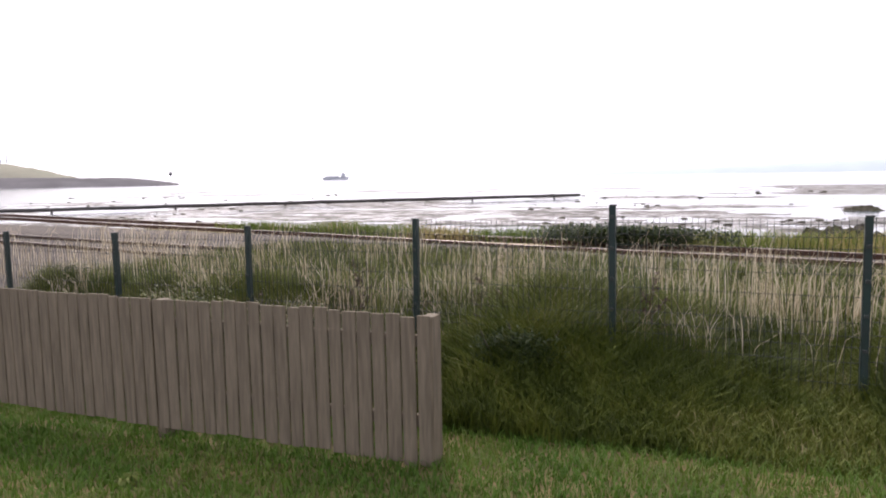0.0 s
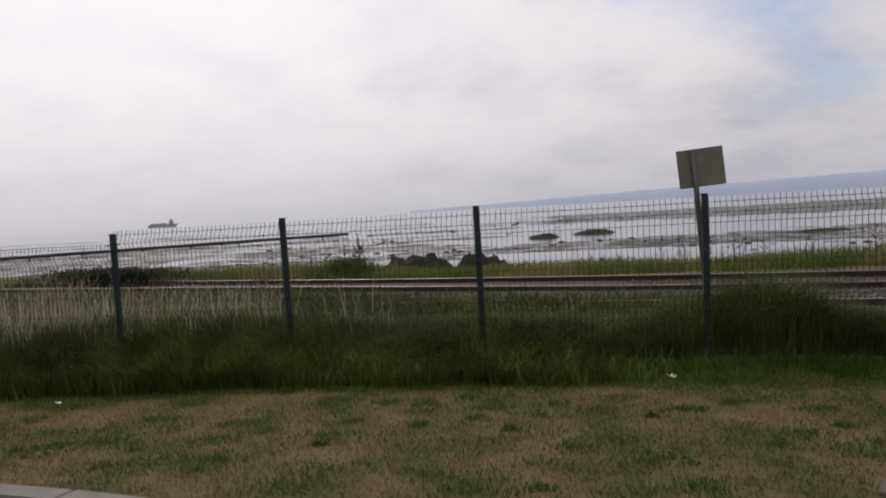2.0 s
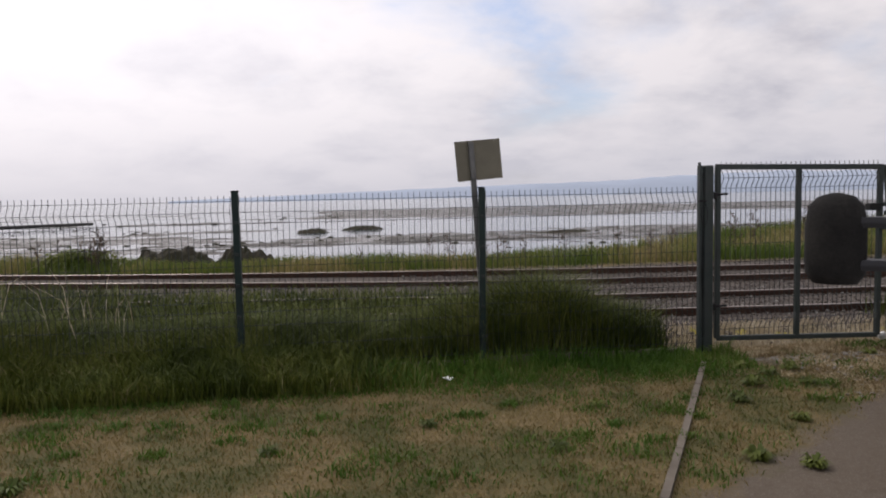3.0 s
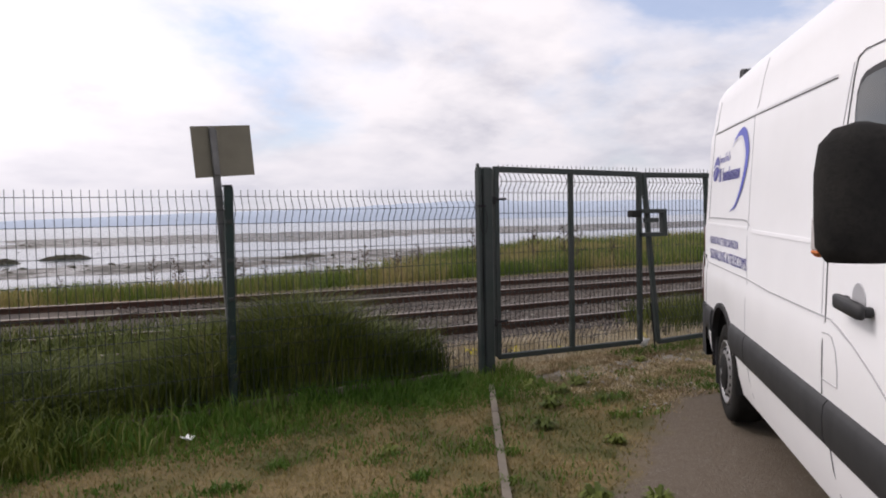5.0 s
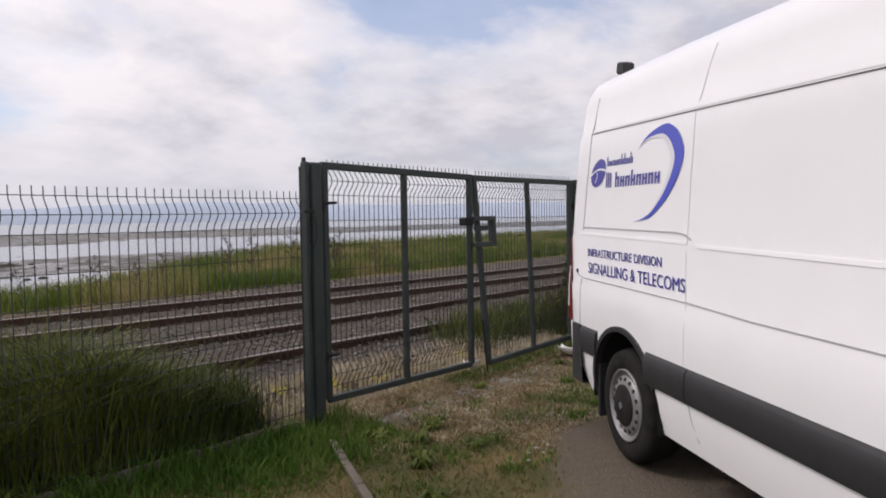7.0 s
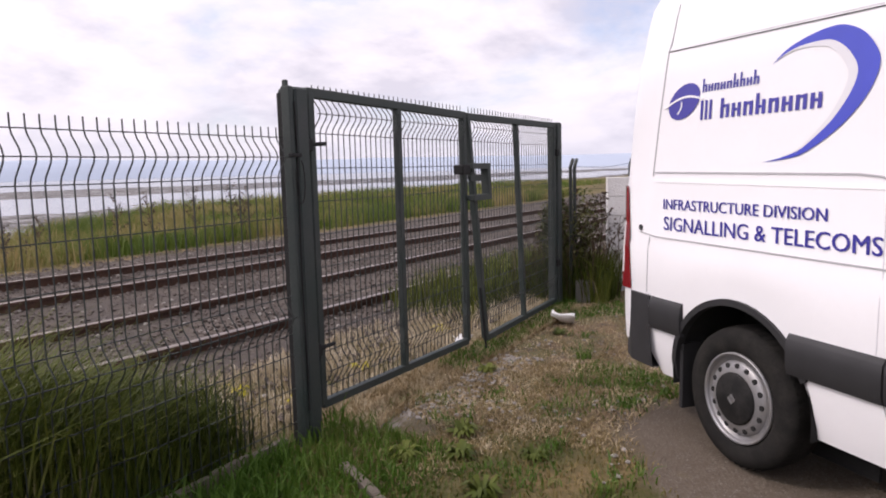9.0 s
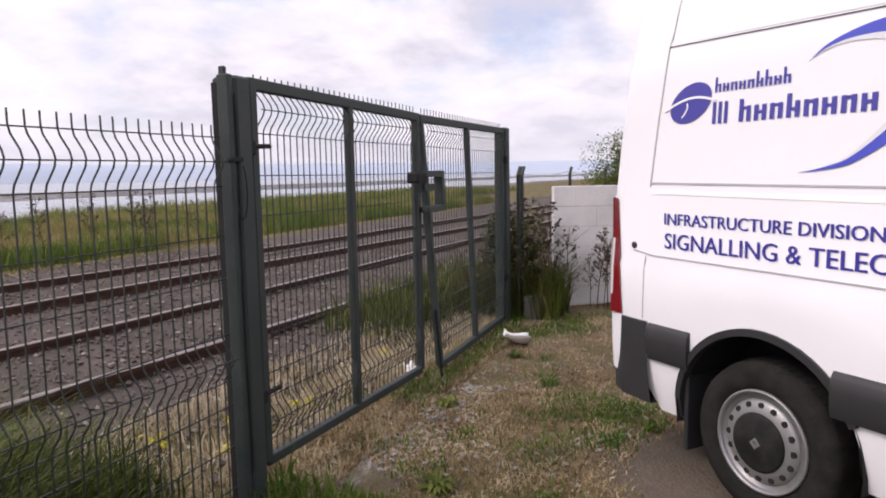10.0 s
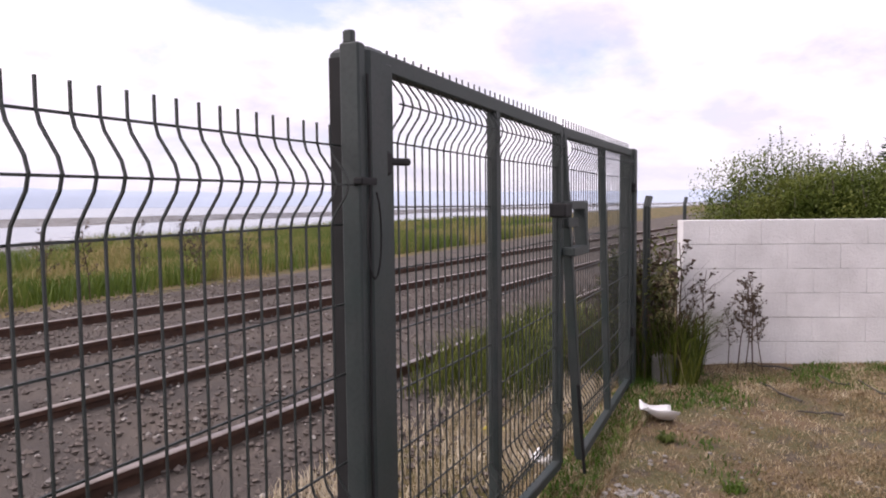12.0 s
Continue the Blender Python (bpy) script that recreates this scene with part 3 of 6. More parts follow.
def ridge(name, mat, rows, label, category):
    """A long far rise: rows of (bearing to the left in degrees, distance, height), with a slope on both sides."""
    a = Acc()
    n = 6
    vs = []
    rng = random.Random(len(name))
    dense = []
    for (b0, d0, h0), (b1, d1, h1) in zip(rows, rows[1:]):
        for i in range(n):
            t = i / n
            dense.append((b0 + (b1 - b0) * t, d0 + (d1 - d0) * t, (h0 + (h1 - h0) * t) * rng.uniform(0.96, 1.04)))
    dense.append(rows[-1])
    for b, d, h in dense:
        r = radians(b)
        for k, (off, f) in enumerate(((-0.05, 0.0), (-0.035, 0.55), (-0.012, 0.92), (0.0, 1.0), (0.05, 0.0))):
            dd = d * (1 + off)
            vs.append((-4 - math.sin(r) * dd, -7 + math.cos(r) * dd, -1.5 + f * h))
    m = len(dense)
    a.add(vs, [(i * 5 + k, i * 5 + k + 1, i * 5 + k + 6, i * 5 + k + 5) for i in range(m - 1) for k in range(4)])
    return tagged(part(name, a, mat, smooth=True), label, category, "", "structure")


# far rises; the air's haze lies in their pale colours
ridge("backdrop_headland", "hill", [(51, 900, 2), (52.5, 900, 12), (55, 900, 22), (58, 900, 29), (63, 900, 31), (73, 900, 31), (88, 900, 30), (113, 900, 28)], "low grassy headland across the bay, haze put into its colour", "headland")
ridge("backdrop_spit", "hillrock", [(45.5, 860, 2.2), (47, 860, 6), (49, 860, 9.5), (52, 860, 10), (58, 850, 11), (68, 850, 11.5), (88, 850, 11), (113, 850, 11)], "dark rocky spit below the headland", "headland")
ridge("backdrop_hills", "far", [(14, 4200, 14), (6, 4200, 30), (-2, 4200, 50), (-10, 4200, 66), (-20, 4200, 80), (-26, 4200, 98), (-33, 4200, 110), (-40, 4200, 94), (-48, 4200, 84), (-58, 4200, 86), (-70, 4200, 72), (-90, 4200, 68)], "hills along the far shore, haze put into their pale blue", "hills")


def polar(bearing, d, z=0.0):
    r = radians(bearing)
    return (-4 - math.sin(r) * d, -7 + math.cos(r) * d, z)


def build_ship():
    # the hull and bridge carry the haze in their pale grey
    s = thing("cargo_ship", Matrix.Translation(polar(33.2, 3000, -1.4)) @ pose(0, 0, 0, 0, 0, 28), "cargo ship far out, haze put into its grey", "ship")
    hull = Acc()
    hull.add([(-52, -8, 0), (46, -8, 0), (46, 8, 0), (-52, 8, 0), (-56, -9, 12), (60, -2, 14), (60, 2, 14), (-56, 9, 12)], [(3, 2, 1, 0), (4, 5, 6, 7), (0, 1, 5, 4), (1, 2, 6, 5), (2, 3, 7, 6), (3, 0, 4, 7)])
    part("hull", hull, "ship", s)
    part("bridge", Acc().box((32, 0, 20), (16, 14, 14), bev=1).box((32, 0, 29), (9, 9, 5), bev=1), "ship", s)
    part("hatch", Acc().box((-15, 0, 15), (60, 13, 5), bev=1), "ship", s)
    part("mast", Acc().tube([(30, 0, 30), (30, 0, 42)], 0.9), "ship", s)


build_ship()


def build_beacon():
    b = thing("beacon", Matrix.Translation(polar(46.2, 640, -1.5)), "dark topmark on a thin navigation perch", "beacon")
    part("pole", Acc().tube([(0, 0, 0), (0, 0, 9)], 0.12), "beacon", b)
    part("topmark", Acc().lathe([(0.3, 9), (1.2, 9.6), (1.5, 10.6), (1.1, 11.6), (0.3, 12.2)], Matrix(), 10), "beacon", b)


build_beacon()


def build_mast():
    m = thing("mast", Matrix.Translation(polar(56.5, 905, 26)), "thin far mast on the headland's crest", "mast")
    part("pole", Acc().tube([(0, 0, 0), (0, 0, 12)], 0.7, 6, 0.4), "ship", m)
    part("hut", Acc().box((-14, 0, 2), (4, 4, 5), bev=0.3), "ship", m)


build_mast()


def build_pipe():
    p = thing("outfall_pipe", Matrix.Translation((-38, 92, -1.3)), "long dark outfall pipe on stakes across the mud", "pipe")
    pts = [(i * -1.0, i * -0.98 + 1.2 * math.sin(i * 0.05), 0.42 + 0.02 * math.sin(i)) for i in range(0, 75, 3)]
    part("pipe", Acc().tube(pts, 0.22, 8), "pipe", p, smooth=True)
    for i in range(1, len(pts), 3):
        part("stake", Acc().box((pts[i][0], pts[i][1], 0.1), (0.2, 0.2, 0.7), bev=0.02), "pipe", p)


build_pipe()


def lump(acc, c, r, seed, squash=0.6, cut=7):
    """An uneven stone."""
    rng = random.Random(seed)
    vs = [Vector((0, 0, squash * r * rng.uniform(0.8, 1.1)))]
    for l, (k, z) in enumerate(((0.7, 0.62), (1.0, 0.1), (0.85, -0.4))):
        for i in range(cut):
            t = 2 * math.pi * (i + 0.5 * (l % 2)) / cut
            q = r * k * rng.uniform(0.75, 1.2)
            vs.append(Vector((q * math.cos(t), q * math.sin(t), z * squash * r * rng.uniform(0.8, 1.2))))
    fs = [(0, 1 + i, 1 + (i + 1) % cut) for i in range(cut)]
    for l in range(2):
        for i in range(cut):
            j = (i + 1) % cut
            a, b = 1 + l * cut, 1 + (l + 1) * cut
            fs.append((a + i, b + i, b + j, a + j))
    fs.append(tuple(1 + 2 * cut + i for i in range(cut))[::-1])
    acc.add([v + Vector(c) for v in vs], fs)


def build_shore_rocks():
    rng = random.Random(4)
    a = Acc()
    for i in range(900):
        y = 17 + 100 * rng.random() ** 1.7
        x = rng.uniform(-1.5, 0.25) * (y + 12) + (rng.gauss(0, 3))
        if float(value_noise(np.array(x * 0.12), np.array(y * 0.2), 77)) < 0.5:
            continue
        r = rng.uniform(0.07, 0.22) * (1 + y / 90)
        lump(a, (x, y, float(land(x, y)) + r * 0.05), r, i, 0.42, 5)
    tagged(part("shore_rocks", a, "rock", smooth=True), "dark weedy stones strewn over the mudflats", "rocks", "", "stuff")


build_shore_rocks()


def build_mound(x, y, w, d, h, seed):
    a = Acc()
    n, m = 46, 18
    vs = []
    for j in range(m + 1):
        for i in range(n + 1):
            u, v = i / n * 2 - 1, j / m * 2 - 1
            e = max(0, 1 - u * u) ** 0.7 * max(0, 1 - v * v) ** 0.6
            k = 0.45 + 0.85 * float(fbm(np.array(u * 7 + seed), np.array(v * 4), seed, 5))
            vs.append((u * w, v * d, -0.2 + h * e * k))
    a.add(vs, [(j * (n + 1) + i, j * (n + 1) + i + 1, (j + 1) * (n + 1) + i + 1, (j + 1) * (n + 1) + i) for j in range(m) for i in range(n)])
    ob = part("rock_mound", a, "rock", smooth=False)
    ob.location = (x, y, float(land(x, y)))
    tagged(ob, "low dark rock outcrop covered with weed", "rock")


for spec in ((-11.6, 25.8, 2.2, 1.1, 1.3, 1), (-8.4, 26.0, 1.6, 0.9, 1.15, 2), (-7.1, 58, 1.7, 1, 0.7, 3), (-2.5, 62, 2.4, 1, 0.7, 4), (13, 46, 3.0, 1.0, 0.4, 5)):
    build_mound(*spec)

# ---- kerb and edging ----


def kerb_top(x, y):
    """Level of the kerb, smoothed along its run."""
    return float(np.mean([land(x + d, y) for d in (-0.8, -0.4, 0.0, 0.4, 0.8)]))


def build_kerb():
    k = tagged(new("kerb"), "worn concrete kerb stones along the road", "kerb", "", "structure")
    pts = []
    for (x0, y0), (x1, y1) in zip(KERB, KERB[1:]):
        d = math.hypot(x1 - x0, y1 - y0)
        for i in range(int(d / 0.1)):
            pts.append((x0 + (x1 - x0) * i * 0.1 / d, y0 + (y1 - y0) * i * 0.1 / d))
    pts = [p for p in pts if -30 < p[0]]
    shared = Acc().box((0, 0, 0), (0.905, 0.16, 0.26), bev=0.014).mesh("kerb_stone")
    for i in range(0, len(pts) - 9, 9):
        (x0, y0), (x1, y1) = pts[i], pts[i + 9]
        s = part("kerb_stone", shared, "kerb", k)
        cx, cy = (x0 + x1) / 2, (y0 + y1) / 2
        z0, z1 = kerb_top(x0, y0), kerb_top(x1, y1)
        s.matrix_world = pose(cx, cy, (z0 + z1) / 2 - 0.118, 0, -math.degrees(math.atan2(z1 - z0, 0.9)), math.degrees(math.atan2(y1 - y0, x1 - x0)))


build_kerb()


def plank(name, a, b, w, h, mat, label, category):
    ax, bx = Vector(a), Vector(b)
    d = bx - ax
    s = Acc()
    n = 8
    prev = None
    rng = random.Random(len(label))
    for i in range(n):
        p, q = ax + d * (i / n), ax + d * ((i + 1) / n)
        c = (p + q) / 2
        c.z = float(land(c.x, c.y)) + h / 2 - 0.03 + rng.uniform(-0.006, 0.006)
        s.box(c, (d.length / n - 0.002, w, h), pose(0, 0, 0, 0, 0, math.degrees(math.atan2(d.y, d.x))), 0.008)
    return tagged(part(name, s, mat), label, category, "", "structure")


plank("trim_edging", (-0.13, -0.42, 0), (-1.88, -3.3, 0), 0.05, 0.06, "board", "old timber edging board between lawn and drive", "edging")
plank("trim_gravel_board", (-0.08, 0.0, 0), (-2.2, 0.0, 0), 0.035, 0.115, "board", "weathered board along the foot of the fence", "board")
plank("trim_gravel_board", (-2.3, 0.0, 0), (-4.5, 0.0, 0), 0.035, 0.10, "board", "weathered board along the foot of the fence", "board")

# ---- railway ----


def rail_y(x, y0, bend, slope):
    return y0 - slope * x + bend * (math.sqrt(x * x + 4) - x) / 2 - bend


def build_track(name, y_a, y_b, bend, slope, top, label):
    t = tagged(new(name), label, "railway track", "railway tracks", "structure")
    for y0 in (y_a, y_b):
        foot, head = Acc(), Acc()
        xs = np.concatenate([np.arange(-70, -20, 5), np.arange(-20, 24, 1.0), np.arange(24, 120, 6)])
        prof = [(-0.07, -0.158), (0.07, -0.158), (0.07, -0.145), (0.014, -0.125), (0.014, -0.045), (0.037, -0.036), (0.037, -0.006), (-0.037, -0.006), (-0.037, -0.036), (-0.014, -0.045), (-0.014, -0.125), (-0.07, -0.145)]
        n = len(prof)
        vs, hs = [], []
        for x in xs:
            y = rail_y(float(x), y0, bend, slope)
            z = top + 0.012 * math.sin(x * 0.35 + y0)
            vs += [(float(x), y + a, z + b) for a, b in prof]
            hs += [(float(x), y - 0.034, z - 0.004), (float(x), y - 0.022, z + 0.002), (float(x), y + 0.022, z + 0.002), (float(x), y + 0.034, z - 0.004)]
        foot.add(vs, [(i * n + k, i * n + (k + 1) % n, (i + 1) * n + (k + 1) % n, (i + 1) * n + k) for i in range(len(xs) - 1) for k in range(n)])
        head.add(hs, [(i * 4 + k, i * 4 + k + 1, i * 4 + k + 5, i * 4 + k + 4) for i in range(len(xs) - 1) for k in range(3)])
        r = part("rail", foot, "rust", t)
        part("railhead", head, "railhead", r, "worn bright running surface")


build_track("railway_track_near", 2.20, 3.78, 0.10, 0.055, 0.125, "rusty rails of the near track in dirty ballast")
build_track("railway_track_far", 5.78, 7.5, 0.16, 0.085, 0.135, "rusty rails of the far track in dirty ballast")


def build_stones():
    rng = random.Random(9)
    a, pale = Acc(), Acc()
    octa = [(0, 1, 4), (1, 2, 4), (2, 3, 4), (3, 0, 4), (1, 0, 5), (2, 1, 5), (3, 2, 5), (0, 3, 5)]
    for i in range(18000):
        x = -2.5 + 13 * rng.random() ** 1.3
        y = (0.75 if i % 7 else 0.3) + 8.2 * rng.random() ** (1.2 if i % 7 else 1.7)
        r = rng.uniform(0.010, 0.034)
        z = float(0.03) + rng.uniform(-0.012, 0.012)
        t = rng.random() * 6.3
        c, s = math.cos(t) * r, math.sin(t) * r
        k = rng.uniform(0.5, 1.0)
        vs = [(x + c, y + s, z), (x - s * k, y + c * k, z + r * 0.2), (x - c, y - s, z), (x + s * k, y - c * k, z - r * 0.1), (x, y, z + r * rng.uniform(0.4, 0.8)), (x, y, z - r)]
        (pale if i % 16 == 0 else a).add(vs, octa)
    tagged(part("pale_stones", pale, "pale_stone"), "pale broken stones among the ballast", "ballast", "", "stuff")
    tagged(part("ballast_stones", a, "stone"), "loose grey brown ballast stones round the rails", "ballast", "", "stuff")


build_stones()

# ---- mesh fence ----
GAP = 2.268


def add_panel(fence, x0, x1, top, folds, bottom, pitch=0.0568, spike=0.03, r=0.0033, deep=0.055, single=True):
    """A welded panel: level wires as one part, and under it the upright wires, folded at some heights."""
    a = Acc()
    prof, rows = [(0.0, bottom)], []
    for c in sorted(folds):
        for k in range(-4, 5):
            q = (-deep * (0.5 + 0.5 * math.cos(math.pi * k / 4)), c + 0.105 * k / 4)
            prof.append(q)
            if k in (-4, 0, 4):
                rows.append(q)
    prof = [p for p in prof if p[1] <= top + 1e-6]
    prof.append((0.0 if top > max(folds) + 0.1 else -deep * 0.3, top + spike))
    z = bottom + 0.03
    while z < top - 0.1:
        if all(abs(z - c) > 0.16 for c in folds):
            rows.append((0.0, z))
        z += 0.19
    for y, z in rows:
        if z <= top:
            a.tube([(x0 - 0.015, y + 0.006, z), ((x0 + x1) / 2, y + 0.006, z - 0.004), (x1 + 0.015, y + 0.006, z)], r * 1.05, 4)
    p = tagged(part("wire_panel", a, "wire", fence), kind="stuff")
    n = int(round((x1 - x0) / pitch))
    one = Acc().tube([(0, y, z) for y, z in prof], r, 4)
    shared = one.mesh("upright_wire")
    rest = Acc()
    for i in range(n + 1):
        x = x0 + (x1 - x0) * i / n + 0.002 * math.sin(i * 2.3)
        if single:
            part("upright_wire", shared, "wire", p).location.x = x
        else:
            rest.add([(v[0] + x, v[1], v[2]) for v in one.v], one.f)
    if not single:
        tagged(part("upright_wires", rest, "wire", p), kind="stuff")


POST_X = [0, -2.24, -4.60, -6.865, -9.10, -11.455, -13.785, -15.92, -18.06, -20.37, -22.65, -24.93, -27.2, -29.5]
POST_TOP = [None, 1.775, 1.785, 1.775, 1.70, 1.60, 1.51, 1.60, 1.45, 1.34, 1.22, 1.20, 1.15, 1.12]


def build_fence():
    f = thing("mesh_fence", Matrix(), "dark green welded mesh fence with folded wires", "fence")
    for i in range(1, len(POST_TOP)):
        x = POST_X[i]
        top = POST_TOP[i]
        low = float(land(x, 0)) - 0.1
        p = Acc()
        lean = pose(0, 0, 0, 0, 0.6 * math.sin(i * 1.7), 0)
        p.box((x, 0.03, (top + low) / 2), (0.062, 0.062, top - low), lean, 0.006)
        q = part("post", p, "green_steel", f)
        part("cap", Acc().box((x, 0.03, top + 0.004), (0.07, 0.07, 0.014), bev=0.004), "wire", q)
        for z in np.arange(low + 0.4, top - 0.05, 0.3):
            part("clip", Acc().box((x, -0.012, float(z)), (0.04, 0.016, 0.03), bev=0.004), "wire", q)
        nxt = POST_TOP[i + 1] if i + 1 < len(POST_TOP) else top - 0.05
        panel_top = (min(top, 1.73) if i < 4 else top - 0.05)
        panel_top = min(panel_top, nxt - 0.03) if i >= 4 else 1.715
        x2 = POST_X[i + 1] if i + 1 < len(POST_X) else x - GAP
        add_panel(f, x2 + 0.04, x - 0.04, panel_top, (panel_top - 0.125, panel_top - 0.97), panel_top - 1.62, single=i < 6)
    add_panel(f, POST_X[1] + 0.04, 0.02, 1.715, (1.59, 0.73), 0.10)


build_fence()


def build_gate_post():
    g = thing("gate_post", Matrix(), "dark green steel gate post with a loose wire down it", "gate post", "gate posts")
    part("column", Acc().box((0.105, 0.0, 0.97), (0.105, 0.13, 1.98), bev=0.012), "faded_steel", g)
    part("angle", Acc().box((0.020, -0.035, 0.965), (0.036, 0.06, 1.99), bev=0.005), "faded_steel", g)
    # near-black colour puts in the shade of the groove beside the column
    part("web", Acc().box((0.044, 0.02, 0.96), (0.03, 0.05, 1.94)), "dark", g)
    part("lug", Acc().box((0.015, -0.03, 1.975), (0.022, 0.03, 0.035), bev=0.004), "faded_steel", g)
    pts = [(0.034 + 0.006 * math.sin(z * 5), -0.071, z) for z in np.arange(0.2, 1.95, 0.12)]
    part("cable", Acc().tube(pts, 0.004, 5), "dark", g)
    loop = [(0.045 + 0.035 * math.sin(t), -0.08, 1.46 + 0.12 * math.cos(t)) for t in np.linspace(0.4, 5.6, 14)]
    part("wire_loop", Acc().tube(loop, 0.003, 5), "dark", g)
    part("clamp", Acc().box((0.035, -0.06, 1.60), (0.08, 0.03, 0.02), bev=0.004), "dark", g)


build_gate_post()


def build_far_gate_post():
    g = thing("gate_post", pose(4.17, 0.02, 0), "green steel gate post beside rough undergrowth", "gate post", "gate posts")
    part("column", Acc().box((0, 0, 0.97), (0.12, 0.12, 1.98), bev=0.01), "faded_steel", g)


build_far_gate_post()


def bar(p, q, w, d):
    """A square tube from p to q, both in the plane of the gate."""
    p, q = Vector(p), Vector(q)
    v = q - p
    ang = math.degrees(math.atan2(v.x, v.z))
    return Acc().box((p + q) / 2, (w, d, v.length), pose(0, 0, 0, 0, ang, 0), 0.005)


def build_leaf(x0, x1, sag, xm, label, hinge_side):
    """A gate leaf: square tube frame, a middle stile, a folded mesh. sag: how far the free side leans and drops."""
    g = thing("gate_leaf", Matrix(), label, "gate", "gate leaves")
    zt, zb = 1.945, 0.165
    zt2 = 1.915
    za, zc = (zt, zt2 + 0.005) if hinge_side < 0 else (zt2, zt2 + 0.01)
    lean = sag
    tl, tr = (x0 + 0.025, 0, za), (x1 - 0.025, 0, zc)
    bl, br = (x0 + 0.025 + lean, 0, zb if hinge_side < 0 else 0.11), (x1 - 0.025, 0, 0.12 if hinge_side < 0 else 0.10)
    part("stile", bar(bl, tl, 0.05, 0.05), "faded_steel", g)
    part("stile", bar(br, tr, 0.05, 0.05), "faded_steel", g)
    part("top_rail", bar((tl[0] - 0.025, 0, tl[2]), (tr[0] + 0.025, 0, tr[2]), 0.055, 0.046), "faded_steel", g)
    part("bottom_rail", bar((bl[0], 0, bl[2]), (br[0], 0, br[2]), 0.05, 0.046), "faded_steel", g)
    f = (xm - x0) / (x1 - x0)
    zm = tl[2] + (tr[2] - tl[2]) * f
    part("middle_stile", bar((xm + lean * (1 - f), 0, bl[2] + (br[2] - bl[2]) * f), (xm, 0, zm), 0.05, 0.044), "faded_steel", g)
    add_panel(g, x0 + 0.06, x1 - 0.055, 1.962, (1.83, 0.36), 0.17, 0.056, 0.028)
    return g


left = build_leaf(0.205, 2.09, 0.0, 1.13, "dark green gate leaf of welded mesh in a tube frame, shut", -1)
for z in (1.655, 0.50):
    h = part("hinge", Acc().box((0.175, -0.02, z), (0.06, 0.06, 0.07), bev=0.008), "dark", left)
    part("hinge_pin", Acc().tube([(0.17, -0.03, z + 0.005), (0.32, -0.035, z + 0.01)], 0.012, 8), "dark", h)
right = build_leaf(2.11, 4.09, 0.12, 3.10, "sagging green gate leaf of welded mesh, its meeting stile leaning", 1)
part("drop_bolt", Acc().tube([(2.13, -0.04, 0.55), (2.16, -0.045, 0.05)], 0.010, 6), "dark", right)
for z in (1.65, 0.5):
    part("hinge", Acc().box((4.1, -0.02, z), (0.07, 0.06, 0.07), bev=0.008), "dark", right)
lock = part("lock_shroud", Acc().box((2.235, -0.04, 1.525), (0.34, 0.07, 0.045), bev=0.006).box((2.235, -0.04, 1.275), (0.34, 0.07, 0.045), bev=0.006).box((2.375, -0.04, 1.40), (0.06, 0.07, 0.22), bev=0.006).box((2.2, -0.03, 1.43), (0.22, 0.03, 0.05), bev=0.006), "faded_steel", right)
# the loose corner of the sagging leaf stands out towards the drive
for ob in right.children:
    for vert in ob.data.vertices:
        x, z = vert.co.x, vert.co.z
        if "wire" in ob.name:
            vert.co.x += 0.12 * max(0.0, 1 - z / 1.9) * max(0.0, 1 - (x - 2.11) / 1.98)
        vert.co.y -= 0.085 * max(0.0, 1 - z / 1.6) * max(0.0, 1 - (x - 2.11) / 1.98)
part("lock_case", Acc().box((1.95, -0.05, 1.50), (0.13, 0.09, 0.075), bev=0.01), "dark", left)


def build_sign():
    s = thing("sign", pose(-2.27, 0.12, 0), "back of a square sign plate on a leaning steel post", "sign")
    lean = pose(0, 0, 0, 0, -3.2, 0)
    part("post", Acc().box((0.02, 0, 1.05), (0.055, 0.04, 2.35), lean, 0.006), "galv", s)
    tilt = pose(0.03, -0.0, 2.055, 0, -4.5, 6)
    plate = Acc().box((0, 0, 0), (0.47, 0.006, 0.395), bev=0.002)
    plate.v = [tuple(tilt @ Vector(v)) for v in plate.v]
    part("plate", plate, "signback", s)
    ch = Acc().box((-0.075, -0.022, 0), (0.05, 0.03, 0.37), bev=0.004)
    ch.v = [tuple(tilt @ Vector(v)) for v in ch.v]
    part("channel", ch, "galv", s)


build_sign()

# ---- boundary beyond the gate ----


def build_side_fence():
    f = thing("side_fence", Matrix(), "old cranked fence posts with sagging wires beside the track", "fence")
    for i in range(5):
        x = 4.38 + (0, 0.12, 2.2, 4.6, 7.2)[i]
        y = 0.05 - 0.05 * x * 0.6
        part("post", Acc().tube([(x, y, -0.1), (x, y, 1.50), (x + 0.05, y - 0.01, 1.58)], 0.02, 6), "wire", f)
    for z in (0.5, 0.9, 1.25, 1.5):
        pts = [(4.55 + k * 1.0, 0.05 - 0.03 * (4.55 + k), z - 0.03 * math.sin(k * 2.4)) for k in range(20)]
        part("strand", Acc().tube(pts, 0.003, 4), "wire", f)


build_side_fence()


